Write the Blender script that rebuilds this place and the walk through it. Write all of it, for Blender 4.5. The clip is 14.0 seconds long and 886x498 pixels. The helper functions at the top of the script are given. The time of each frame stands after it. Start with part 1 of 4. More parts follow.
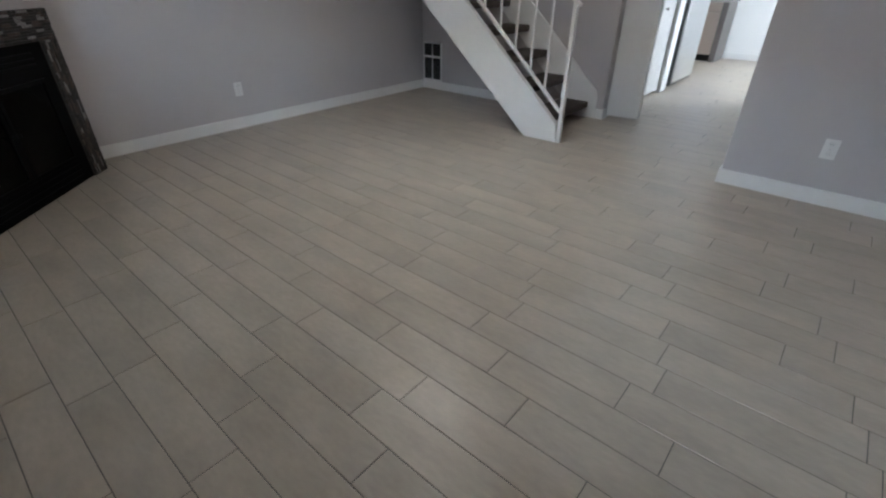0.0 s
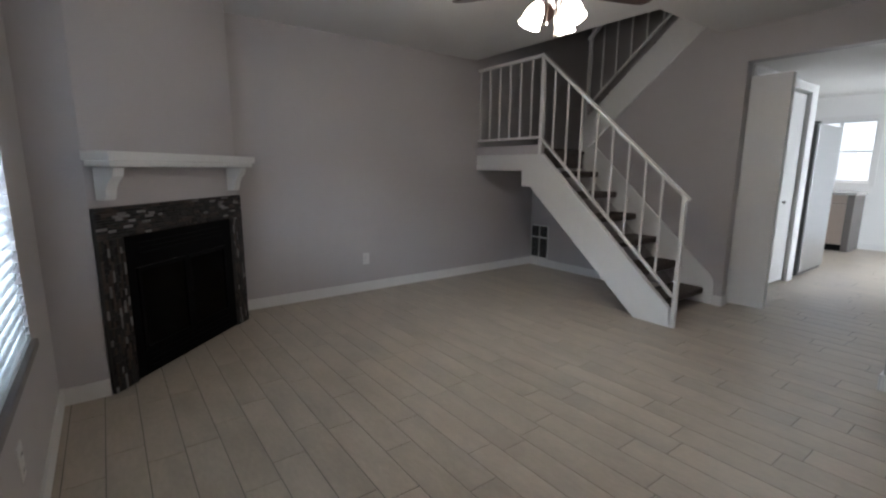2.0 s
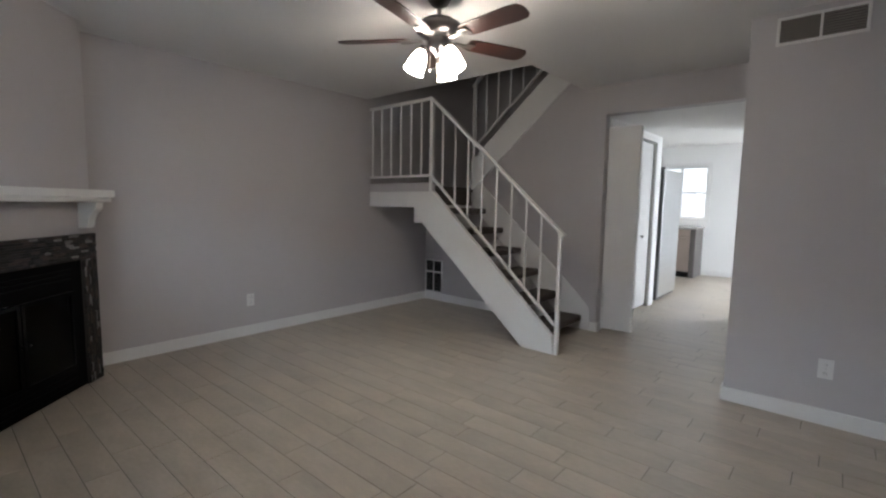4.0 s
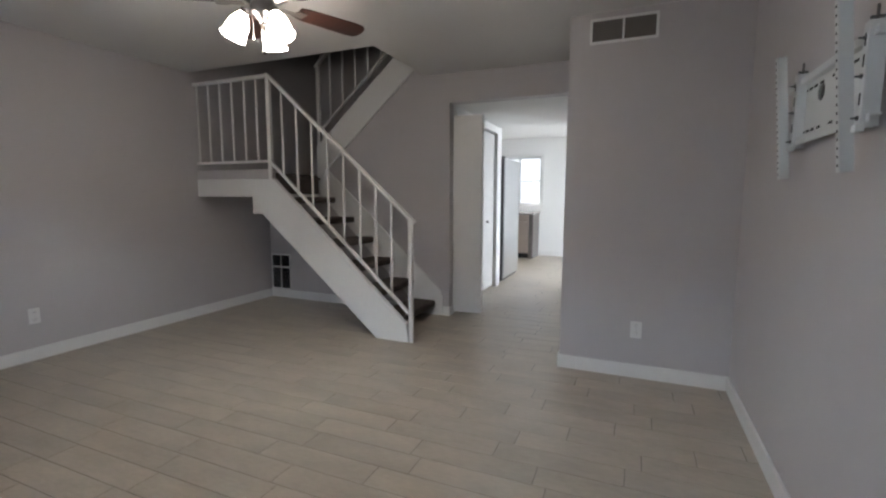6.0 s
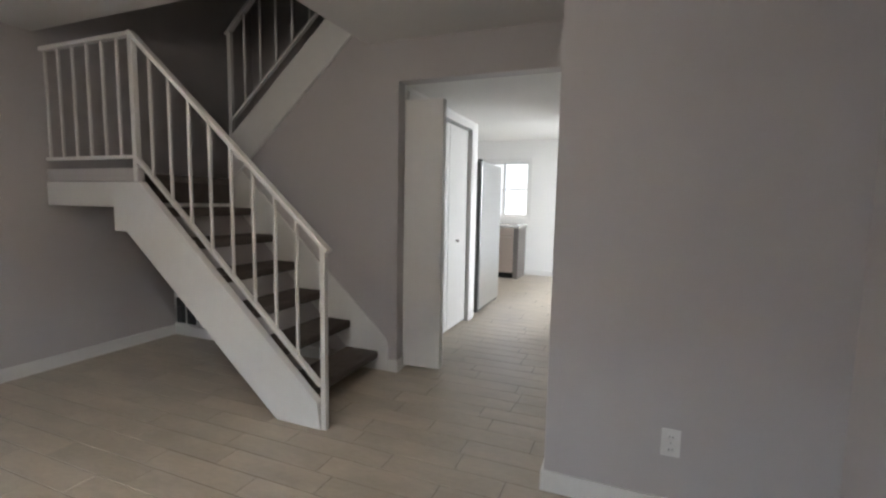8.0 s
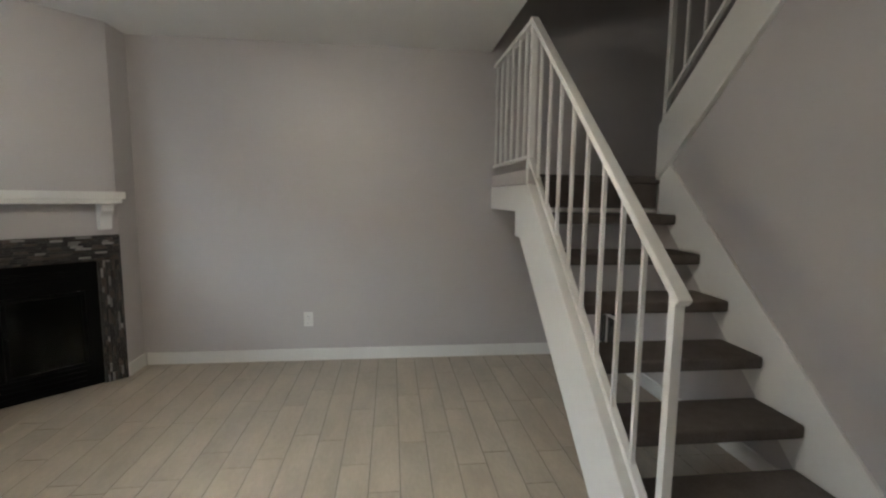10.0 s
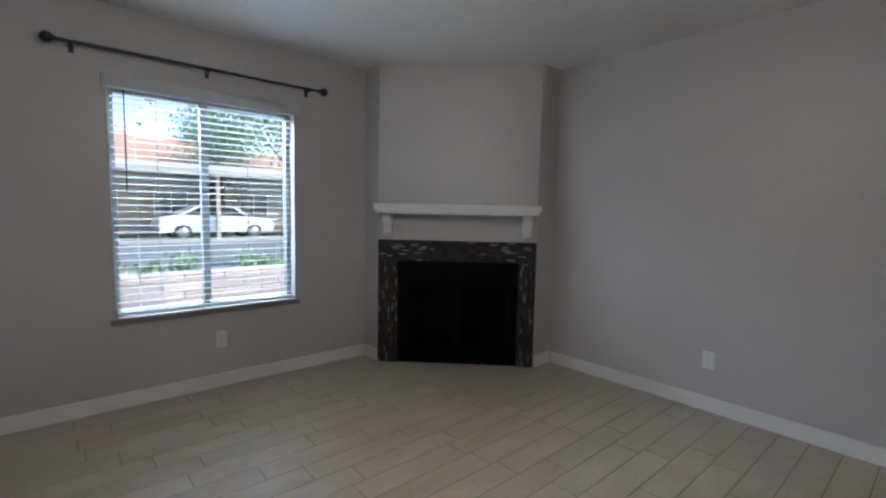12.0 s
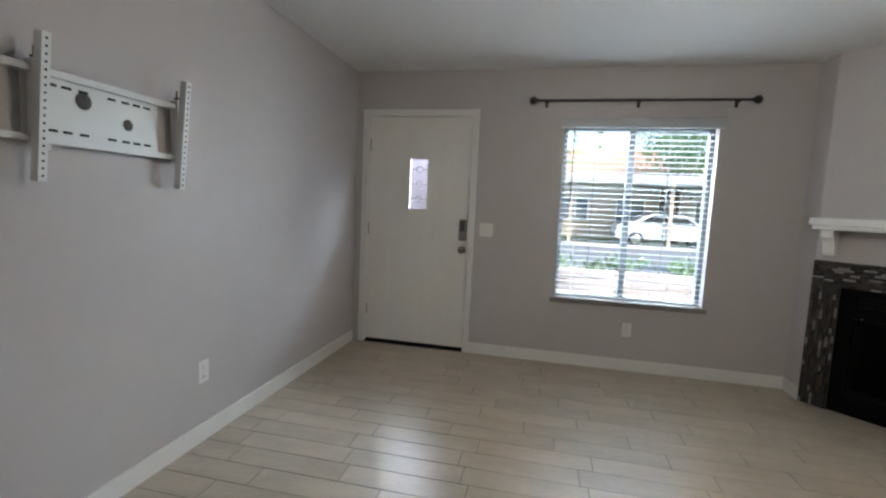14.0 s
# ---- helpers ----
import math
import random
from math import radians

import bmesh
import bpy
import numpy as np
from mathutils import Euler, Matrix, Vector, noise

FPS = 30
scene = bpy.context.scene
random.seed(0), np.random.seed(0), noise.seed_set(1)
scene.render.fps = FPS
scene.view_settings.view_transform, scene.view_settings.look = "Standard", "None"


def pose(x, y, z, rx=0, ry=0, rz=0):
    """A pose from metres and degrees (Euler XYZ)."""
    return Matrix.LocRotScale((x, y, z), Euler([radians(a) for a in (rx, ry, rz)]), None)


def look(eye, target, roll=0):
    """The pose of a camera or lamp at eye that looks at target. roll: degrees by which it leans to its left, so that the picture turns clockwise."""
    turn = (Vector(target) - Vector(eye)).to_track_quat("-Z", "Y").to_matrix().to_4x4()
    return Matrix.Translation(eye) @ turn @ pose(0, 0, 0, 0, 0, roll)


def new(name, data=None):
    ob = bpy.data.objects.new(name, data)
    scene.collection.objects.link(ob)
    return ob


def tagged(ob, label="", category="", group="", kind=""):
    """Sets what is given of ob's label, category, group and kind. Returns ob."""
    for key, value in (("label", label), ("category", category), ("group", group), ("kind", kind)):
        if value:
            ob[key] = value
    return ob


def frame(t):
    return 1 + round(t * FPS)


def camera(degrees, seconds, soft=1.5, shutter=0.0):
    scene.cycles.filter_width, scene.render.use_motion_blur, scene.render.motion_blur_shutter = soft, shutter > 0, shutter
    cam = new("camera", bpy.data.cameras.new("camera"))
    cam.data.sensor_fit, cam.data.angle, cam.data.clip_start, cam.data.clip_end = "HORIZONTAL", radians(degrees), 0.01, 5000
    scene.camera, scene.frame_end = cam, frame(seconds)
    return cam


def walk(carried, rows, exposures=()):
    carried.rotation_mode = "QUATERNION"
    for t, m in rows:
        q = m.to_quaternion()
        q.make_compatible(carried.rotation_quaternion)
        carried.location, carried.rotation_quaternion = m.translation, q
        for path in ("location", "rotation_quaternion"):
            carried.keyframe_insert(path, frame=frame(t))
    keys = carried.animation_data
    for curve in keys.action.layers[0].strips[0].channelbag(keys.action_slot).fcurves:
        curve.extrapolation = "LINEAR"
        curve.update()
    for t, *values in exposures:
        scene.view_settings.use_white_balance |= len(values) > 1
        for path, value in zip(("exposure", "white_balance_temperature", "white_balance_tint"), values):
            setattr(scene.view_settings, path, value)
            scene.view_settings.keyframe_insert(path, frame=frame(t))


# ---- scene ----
cam = camera(88.6, 14.0, soft=2.3)
PATH = [
    (0, (0.682, 0.461, 1.183), (-0.436, 1.767, 0.159), 0.2),
    (0.5, (0.683, 0.45, 1.169), (-0.599, 1.74, 0.337), 0.5),
    (1, (0.659, 0.419, 1.21), (-0.761, 1.661, 0.546), 0.8),
    (1.5, (0.674, 0.409, 1.239), (-0.852, 1.606, 0.749), 0.8),
    (2, (0.673, 0.396, 1.244), (-0.91, 1.567, 0.893), 0.4),
    (4.5, (0.703, 0.465, 1.267), (-0.468, 2.076, 1.082), 1.0),
    (5, (0.704, 0.484, 1.264), (-0.327, 2.188, 1.084), 1.0),
    (5.5, (0.699, 0.505, 1.244), (-0.194, 2.285, 1.059), 0.6),
    (6, (0.682, 0.597, 1.236), (-0.093, 2.426, 1.004), 0.2),
    (6.5, (0.696, 0.866, 1.249), (0.055, 2.749, 1.038), 0.6),
    (7, (0.684, 1.177, 1.252), (0.162, 3.098, 1.055), 0.6),
    (9.3, (0.279, 2.783, 1.353), (-1.383, 3.862, 1.083), 1.3),
    (9.5, (0.283, 2.896, 1.337), (-1.526, 3.706, 1.074), 1.3),
    (10, (0.184, 3.106, 1.308), (-1.79, 3.333, 1.081), 0.7),
    (10.5, (0.136, 3.231, 1.324), (-1.822, 2.889, 1.103), 1.5),
    (11, (0.057, 3.493, 1.271), (-1.741, 2.651, 1.03), 2.1),
    (11.5, (-0.052, 3.507, 1.287), (-1.643, 2.32, 1.037), 1.3),
    (12, (-0.219, 3.478, 1.269), (-1.532, 1.978, 1.101), 1.1),
    (12.5, (-0.335, 3.546, 1.28), (-1.206, 1.754, 1.105), 2.8),
    (13, (-0.43, 3.712, 1.283), (-0.88, 1.771, 1.111), 2.7),
    (13.5, (-0.427, 3.859, 1.286), (-0.557, 1.871, 1.108), 2.0),
    (14, (-0.4, 3.984, 1.289), (0.025, 2.039, 1.096), 2.6),
]
EXPOSURES = [
    (0.0, 1.05, 5900, 9), (1.0, 0.88, 6150, 11), (2.0, 0.70, 6200, 12), (4.5, 0.86, 6300, 12), (5.5, 0.86, 6300, 12), (7.0, 0.90, 6400, 12), (9.5, 0.93, 6900, 9), (10.0, 1.32, 6600, 6),
    (10.5, 1.5, 6400, 6), (11.5, 0.65, 5850, 10), (12.0, 0.75, 5950, 9), (13.0, 1.2, 6200, 8), (14.0, 1.2, 6350, 8),
]
walk(cam, [(t, look(eye, target, roll)) for t, eye, target, roll in PATH], EXPOSURES)

# ---------------------------------------------------------------- plan (metres)
XW, XE = -3.425, 1.28          # side walls of the living room
YS, YN = 0.100, 3.880          # window wall and vent wall
YD = 4.87                      # wall between the two stair flights
YL = 3.905                     # outer face of the lower stair stringer
XC = 0.216                     # free corner of the vent wall
ZC = 2.43                      # living room ceiling
ZH = 2.15                      # dropped hall ceiling
YK, YB = 6.70, 10.15           # kitchen begins, kitchen back wall
XJ = -1.06                     # hall side of the stair wall
TH = 0.15                      # wall thickness

# ---------------------------------------------------------------- world and light
world = bpy.data.worlds.new("world")
scene.world = world
world.use_nodes = True
wn = world.node_tree.nodes
sky = wn.new("ShaderNodeTexSky")
sky.sky_type = "NISHITA"
sky.sun_disc = False
sky.sun_elevation = radians(54)
sky.sun_rotation = radians(-56.3)
wn["Background"].inputs["Strength"].default_value = 0.22
world.node_tree.links.new(sky.outputs["Color"], wn["Background"].inputs["Color"])


def lamp(name, kind, energy, m, colour, **kw):
    data = bpy.data.lights.new(name, kind)
    data.energy, data.color = energy, colour
    for k, v in kw.items():
        if k == "size":
            data.size = v
        elif k == "size_y":
            data.shape, data.size_y = "RECTANGLE", v
        elif k == "angle":
            data.angle = v
        elif k == "radius":
            data.shadow_soft_size = v
    ob = new(name, data)
    ob.matrix_world = m
    return ob


lamp("sun", "SUN", 4.0, look((-6.0, 4.0, 10.0), (0, 0, 0)), (1, 0.95, 0.87), angle=radians(0.5))
lamp("window_daylight", "AREA", 420, look((-1.0, -1.45, 2.62), (-1.03, 0.1, 1.35)), (0.74, 0.87, 1.0), size=4.4, size_y=0.55)
lamp("window_daylight_low", "AREA", 26, look((-3.1, -1.35, 1.5), (-1.03, 0.1, 1.3)), (0.72, 0.86, 1.0), size=1.2, size_y=1.3)
lamp("kitchen_window_daylight", "AREA", 5, look((-1.80, YB + 1.0, 1.62), (-1.72, YB + 0.1, 1.58)), (0.93, 0.96, 1.0), size=1.5, size_y=1.5)
# out-of-sight lamp at an unseen glazed door, added to brighten kitchen and hall
lamp("unseen_door_light", "AREA", 82, look((XE + 0.75, 8.35, 1.35), (XE, 8.30, 1.15)), (0.87, 0.94, 1.0), size=2.2, size_y=2.0)

# ---------------------------------------------------------------- materials


def material(name, colour, rough=0.5, metal=0.0, noise_scale=0.0, vary=0.0, bump=0.0, bump_scale=200.0,
             random_vary=0.0, stretch=(1, 1, 1), coat=0.0, fine=0.0, rough_vary=0.0, spec=0.5):
    """A principled surface: broad and fine variation of its colour, a change from piece to piece, a fine relief."""
    mat = bpy.data.materials.new(name)
    mat.use_nodes = True
    nt = mat.node_tree
    n, l = nt.nodes, nt.links
    p = n["Principled BSDF"]
    p.inputs["Base Color"].default_value = (*colour, 1)
    p.inputs["Roughness"].default_value = rough
    p.inputs["Metallic"].default_value = metal
    p.inputs["Coat Weight"].default_value = coat
    p.inputs["Specular IOR Level"].default_value = spec
    tex = n.new("ShaderNodeTexCoord")
    mapping = n.new("ShaderNodeMapping")
    mapping.inputs["Scale"].default_value = stretch
    l.new(tex.outputs["Object"], mapping.inputs["Vector"])
    out = None
    info = None
    if random_vary:
        info = n.new("ShaderNodeObjectInfo")
        shift = n.new("ShaderNodeVectorMath")
        shift.operation = "MULTIPLY_ADD"
        shift.inputs[1].default_value = (37, 53, 19)
        l.new(info.outputs["Random"], shift.inputs[0])
        l.new(mapping.outputs["Vector"], shift.inputs[2])
        vec = shift.outputs["Vector"]
    else:
        vec = mapping.outputs["Vector"]

    def scaled(value, amount):
        m = n.new("ShaderNodeMath")
        m.operation = "MULTIPLY_ADD"
        m.inputs[1].default_value = amount
        m.inputs[2].default_value = 1 - amount / 2
        l.new(value, m.inputs[0])
        return m.outputs[0]

    def times(a, b):
        if a is None:
            return b
        m = n.new("ShaderNodeMath")
        m.operation = "MULTIPLY"
        l.new(a, m.inputs[0])
        l.new(b, m.inputs[1])
        return m.outputs[0]

    factor = None
    if vary:
        t = n.new("ShaderNodeTexNoise")
        t.inputs["Scale"].default_value = noise_scale
        t.inputs["Detail"].default_value = 4
        l.new(vec, t.inputs["Vector"])
        factor = times(factor, scaled(t.outputs["Fac"], vary * 2))
        if rough_vary:
            r = n.new("ShaderNodeMath")
            r.operation = "MULTIPLY_ADD"
            r.inputs[1].default_value = rough_vary
            r.inputs[2].default_value = rough - rough_vary / 2
            l.new(t.outputs["Fac"], r.inputs[0])
            l.new(r.outputs[0], p.inputs["Roughness"])
    if fine:
        t = n.new("ShaderNodeTexNoise")
        t.inputs["Scale"].default_value = noise_scale * 9
        t.inputs["Detail"].default_value = 3
        l.new(vec, t.inputs["Vector"])
        factor = times(factor, scaled(t.outputs["Fac"], fine * 2))
    if random_vary:
        factor = times(factor, scaled(info.outputs["Random"], random_vary * 2))
    if factor is not None:
        mix = n.new("ShaderNodeVectorMath")
        mix.operation = "SCALE"
        mix.inputs[0].default_value = colour
        l.new(factor, mix.inputs["Scale"])
        l.new(mix.outputs["Vector"], p.inputs["Base Color"])
    if bump:
        b = n.new("ShaderNodeTexNoise")
        b.inputs["Scale"].default_value = bump_scale
        b.inputs["Detail"].default_value = 3
        l.new(vec, b.inputs["Vector"])
        bn = n.new("ShaderNodeBump")
        bn.inputs["Strength"].default_value = bump
        bn.inputs["Distance"].default_value = 0.004
        l.new(b.outputs["Fac"], bn.inputs["Height"])
        l.new(bn.outputs["Normal"], p.inputs["Normal"])
    return mat


def glowing(name, colour, strength):
    mat = bpy.data.materials.new(name)
    mat.use_nodes = True
    p = mat.node_tree.nodes["Principled BSDF"]
    p.inputs["Base Color"].default_value = (0.8, 0.8, 0.78, 1)
    p.inputs["Emission Color"].default_value = (*colour, 1)
    p.inputs["Emission Strength"].default_value = strength
    return mat


def glassy(name, colour=(1, 1, 1), rough=0.0):
    mat = bpy.data.materials.new(name)
    mat.use_nodes = True
    p = mat.node_tree.nodes["Principled BSDF"]
    p.inputs["Base Color"].default_value = (*colour, 1)
    p.inputs["Transmission Weight"].default_value = 1
    p.inputs["Roughness"].default_value = rough
    p.inputs["IOR"].default_value = 1.45
    return mat


WALL = material("grey_wall_paint", (0.485, 0.458, 0.458), 0.42, noise_scale=1.2, vary=0.04, fine=0.02, bump=0.12, bump_scale=140)
CEIL = material("ceiling_paint", (0.70, 0.69, 0.68), 0.8, noise_scale=1.5, vary=0.04, bump=0.25, bump_scale=110)
HALLW = material("hall_white_paint", (0.80, 0.79, 0.77), 0.6, noise_scale=1.5, vary=0.04, bump=0.15, bump_scale=140)
TRIM = material("white_trim_paint", (0.74, 0.73, 0.71), 0.35, noise_scale=3, vary=0.05, fine=0.03, bump=0.05, bump_scale=60)
RAILM = material("white_rail_enamel", (0.76, 0.75, 0.73), 0.32, noise_scale=6, vary=0.06, fine=0.03)
DOORM = material("door_paint", (0.76, 0.745, 0.715), 0.4, noise_scale=2, vary=0.05, fine=0.03, bump=0.12, bump_scale=40, stretch=(6, 6, 0.5))
PLANK = material("wood_look_tile", (0.415, 0.358, 0.288), 0.36, noise_scale=2.6, vary=0.30, fine=0.14, bump=0.06, bump_scale=30,
                 random_vary=0.05, stretch=(1, 2.6, 1), rough_vary=0.14)
GROUT = material("dark_grout", (0.13, 0.12, 0.105), 0.85, noise_scale=6, vary=0.15, bump=0.3, bump_scale=300)
CARPET = material("brown_grey_carpet", (0.115, 0.10, 0.092), 0.95, noise_scale=14, vary=0.25, fine=0.25, bump=0.9, bump_scale=260, spec=0.1)
BLACK = material("black_enamel", (0.003, 0.003, 0.0033), 0.55, noise_scale=5, vary=0.2, bump=0.05, spec=0.06)
SOOT = material("firebox_brick", (0.012, 0.011, 0.009), 0.9, noise_scale=9, vary=0.4, bump=0.5, bump_scale=60)
SMOKED = glassy("smoked_glass", (0.012, 0.012, 0.011))
GLASS = glassy("window_glass")
SMOKED.node_tree.nodes["Principled BSDF"].inputs["IOR"].default_value = 1.2
OBSC = glassy("textured_glass", (0.60, 0.55, 0.66), 0.35)
TILE_D = material("charcoal_stone_strip", (0.030, 0.028, 0.028), 0.5, noise_scale=20, vary=0.3, random_vary=0.5, spec=0.25)
TILE_M = material("brown_stone_strip", (0.065, 0.05, 0.042), 0.45, noise_scale=20, vary=0.3, random_vary=0.4, spec=0.25)
TILE_L = material("pale_marble_strip", (0.22, 0.21, 0.20), 0.35, noise_scale=20, vary=0.25, random_vary=0.3)
TILEBACK = material("mosaic_grout", (0.055, 0.05, 0.048), 0.9, noise_scale=10, vary=0.2)
PLASTIC = material("white_plastic", (0.72, 0.71, 0.69), 0.35, noise_scale=4, vary=0.03)
# near-black colour in place of the shade inside slots, vents and toe recesses
GAPSHADE = material("opening_shade", (0.012, 0.012, 0.012), 0.9, noise_scale=5, vary=0.2)
SLAT = material("blind_slat_vinyl", (0.56, 0.57, 0.57), 0.4, noise_scale=4, vary=0.05)
_n, _l = SLAT.node_tree.nodes, SLAT.node_tree.links
_mix, _thin = _n.new("ShaderNodeMixShader"), _n.new("ShaderNodeBsdfTranslucent")
_thin.inputs["Color"].default_value = (0.58, 0.60, 0.60, 1)
_mix.inputs["Fac"].default_value = 0.4
_l.new(_n["Principled BSDF"].outputs["BSDF"], _mix.inputs[1])
_l.new(_thin.outputs["BSDF"], _mix.inputs[2])
_l.new(_mix.outputs["Shader"], _n["Material Output"].inputs["Surface"])
RODM = material("dark_pewter_rod", (0.06, 0.06, 0.065), 0.4, 0.7, noise_scale=30, vary=0.2)
NICKEL = material("brushed_nickel", (0.34, 0.32, 0.30), 0.32, 1.0, noise_scale=25, vary=0.12)
KEYPAD = material("keypad_dark", (0.10, 0.10, 0.10), 0.35, 0.4, noise_scale=20, vary=0.15)
PEWTER = material("antique_pewter", (0.16, 0.15, 0.15), 0.3, 1.0, noise_scale=20, vary=0.2)
BLADE = material("mahogany_blade", (0.036, 0.013, 0.009), 0.36, noise_scale=6, vary=0.35, fine=0.15, stretch=(1, 8, 1), coat=0.3)
SHADE = glowing("lit_frosted_shade", (1.0, 0.89, 0.75), 28.0)
MOUNT = material("white_powdercoat", (0.66, 0.67, 0.66), 0.4, 0.1, noise_scale=8, vary=0.06)
STEEL = material("stainless_steel", (0.56, 0.57, 0.58), 0.28, 1.0, noise_scale=2, vary=0.06, stretch=(1, 1, 14))
# brushed steel with the floor's warm reflection put into its colour
TINTST = material("floor_tinted_steel", (0.50, 0.41, 0.35), 0.38, 0.55, noise_scale=2, vary=0.06, stretch=(14, 1, 1))
LOUVRE = material("taupe_louvre_enamel", (0.20, 0.18, 0.16), 0.5, noise_scale=6, vary=0.08)
CABIN = material("warm_grey_cabinet", (0.13, 0.115, 0.105), 0.5, noise_scale=4, vary=0.12)
STONE = material("speckled_worktop", (0.42, 0.40, 0.38), 0.25, noise_scale=25, vary=0.2, fine=0.2)
ALU = material("white_window_vinyl", (0.70, 0.70, 0.70), 0.4, noise_scale=4, vary=0.04)
BRONZE = material("grey_window_frame", (0.22, 0.235, 0.25), 0.5, 0.3, noise_scale=4, vary=0.08)
SILLM = material("dark_grey_sill", (0.22, 0.205, 0.195), 0.5, noise_scale=12, vary=0.15, fine=0.1)
ASPHALT = material("asphalt", (0.10, 0.105, 0.115), 0.9, noise_scale=1.5, vary=0.2, fine=0.2, bump=0.4, bump_scale=80)
CONCRETE = material("pale_concrete", (0.42, 0.40, 0.37), 0.85, noise_scale=1.2, vary=0.15, fine=0.1, bump=0.3)
LAWN = material("dry_lawn", (0.10, 0.14, 0.05), 0.95, noise_scale=2.5, vary=0.35, fine=0.3, bump=0.8, bump_scale=50)
LEAF = material("leaf_green", (0.12, 0.21, 0.09), 0.6, noise_scale=3, vary=0.4)
BARK = material("bark", (0.14, 0.10, 0.07), 0.9, noise_scale=8, vary=0.3, bump=0.8, bump_scale=30)
STUCCO = material("tan_stucco", (0.50, 0.41, 0.31), 0.9, noise_scale=1.5, vary=0.12, bump=0.4, bump_scale=60)
STUCCO_W = material("pale_stucco", (0.62, 0.58, 0.52), 0.9, noise_scale=1.5, vary=0.1, bump=0.4, bump_scale=60)
ROOFM = material("terracotta_roof", (0.40, 0.23, 0.16), 0.85, noise_scale=4, vary=0.25, fine=0.2, bump=0.5, bump_scale=20)
PATIOB = material("red_brown_block", (0.23, 0.18, 0.16), 0.9, noise_scale=6, vary=0.2, random_vary=0.2, bump=0.4, bump_scale=60)
CARW = material("white_car_paint", (0.72, 0.73, 0.74), 0.25, noise_scale=2, vary=0.03, coat=0.6)
TYRE = material("tyre_rubber", (0.045, 0.045, 0.045), 0.8, noise_scale=10, vary=0.2)
CARGLASS = material("dark_car_glass", (0.02, 0.025, 0.03), 0.08, noise_scale=2, vary=0.1)
CURTAIN = material("dark_window_pane", (0.16, 0.18, 0.20), 0.1, noise_scale=2, vary=0.2)

# ---------------------------------------------------------------- mesh helpers


def box(bm, x0, x1, y0, y1, z0, z1, m=None):
    r = bmesh.ops.create_cube(bm, size=1.0)
    v = r["verts"]
    t = Matrix.Translation(((x0 + x1) / 2, (y0 + y1) / 2, (z0 + z1) / 2)) @ Matrix.Diagonal((abs(x1 - x0), abs(y1 - y0), abs(z1 - z0), 1))
    bmesh.ops.transform(bm, matrix=(m @ t) if m is not None else t, verts=v)
    return v


def one(x0, x1, y0, y1, z0, z1, bevel=0.0, m=None, seg=2):
    bm = bmesh.new()
    box(bm, x0, x1, y0, y1, z0, z1, m)
    if bevel:
        bmesh.ops.bevel(bm, geom=bm.edges[:], offset=bevel, segments=seg, affect="EDGES", profile=0.6)
    return bm


def prism(points, axis, a, b, bevel=0.0):
    """A flat outline given in the two axes other than the named one, drawn out from a to b along it."""
    bm = bmesh.new()
    def at(p, w):
        return {"x": (w, p[0], p[1]), "y": (p[0], w, p[1]), "z": (p[0], p[1], w)}[axis]
    lo = [bm.verts.new(at(p, a)) for p in points]
    hi = [bm.verts.new(at(p, b)) for p in points]
    bm.faces.new(lo)
    bm.faces.new(hi[::-1])
    k = len(points)
    for i in range(k):
        bm.faces.new((lo[i], hi[i], hi[(i + 1) % k], lo[(i + 1) % k]))
    bmesh.ops.recalc_face_normals(bm, faces=bm.faces[:])
    if bevel:
        bmesh.ops.bevel(bm, geom=bm.edges[:], offset=bevel, segments=2, affect="EDGES", profile=0.6)
    return bm


def rod(bm, a, b, r, sides=10, r2=None):
    a, b = Vector(a), Vector(b)
    d = b - a
    m = Matrix.Translation((a + b) / 2) @ d.to_track_quat("Z", "Y").to_matrix().to_4x4()
    bmesh.ops.create_cone(bm, cap_ends=True, segments=sides, radius1=r, radius2=r if r2 is None else r2, depth=d.length, matrix=m)
    return bm


def bar(a, b, w, h, bevel=0.0, up=(0, 0, 1)):
    """A rectangular bar from a to b, w across and h in the up direction."""
    a, b = Vector(a), Vector(b)
    d = (b - a).normalized()
    side = d.cross(Vector(up)).normalized()
    if side.length < 1e-4:
        side = Vector((1, 0, 0))
    top = side.cross(d)
    m = Matrix(((side.x, d.x, top.x, 0), (side.y, d.y, top.y, 0), (side.z, d.z, top.z, 0), (0, 0, 0, 1)))
    return _placed(one(-w / 2, w / 2, 0, (b - a).length, -h / 2, h / 2, bevel), Matrix.Translation(a) @ m)


def _placed(bm, m):
    bmesh.ops.transform(bm, matrix=m, verts=bm.verts[:])
    return bm


def lathe(profile, sides=24, m=None):
    """A turned shape: (radius, height) pairs round the z axis."""
    bm = bmesh.new()
    rings = []
    for r, z in profile:
        rings.append([bm.verts.new((r * math.cos(2 * math.pi * i / sides), r * math.sin(2 * math.pi * i / sides), z)) for i in range(sides)])
    for p, q in zip(rings, rings[1:]):
        for i in range(sides):
            bm.faces.new((p[i], p[(i + 1) % sides], q[(i + 1) % sides], q[i]))
    bm.faces.new(rings[0][::-1])
    bm.faces.new(rings[-1])
    bmesh.ops.remove_doubles(bm, verts=bm.verts[:], dist=1e-5)
    bmesh.ops.recalc_face_normals(bm, faces=bm.faces[:])
    for f in bm.faces:
        f.smooth = True
    if m is not None:
        bmesh.ops.transform(bm, matrix=m, verts=bm.verts[:])
    return bm


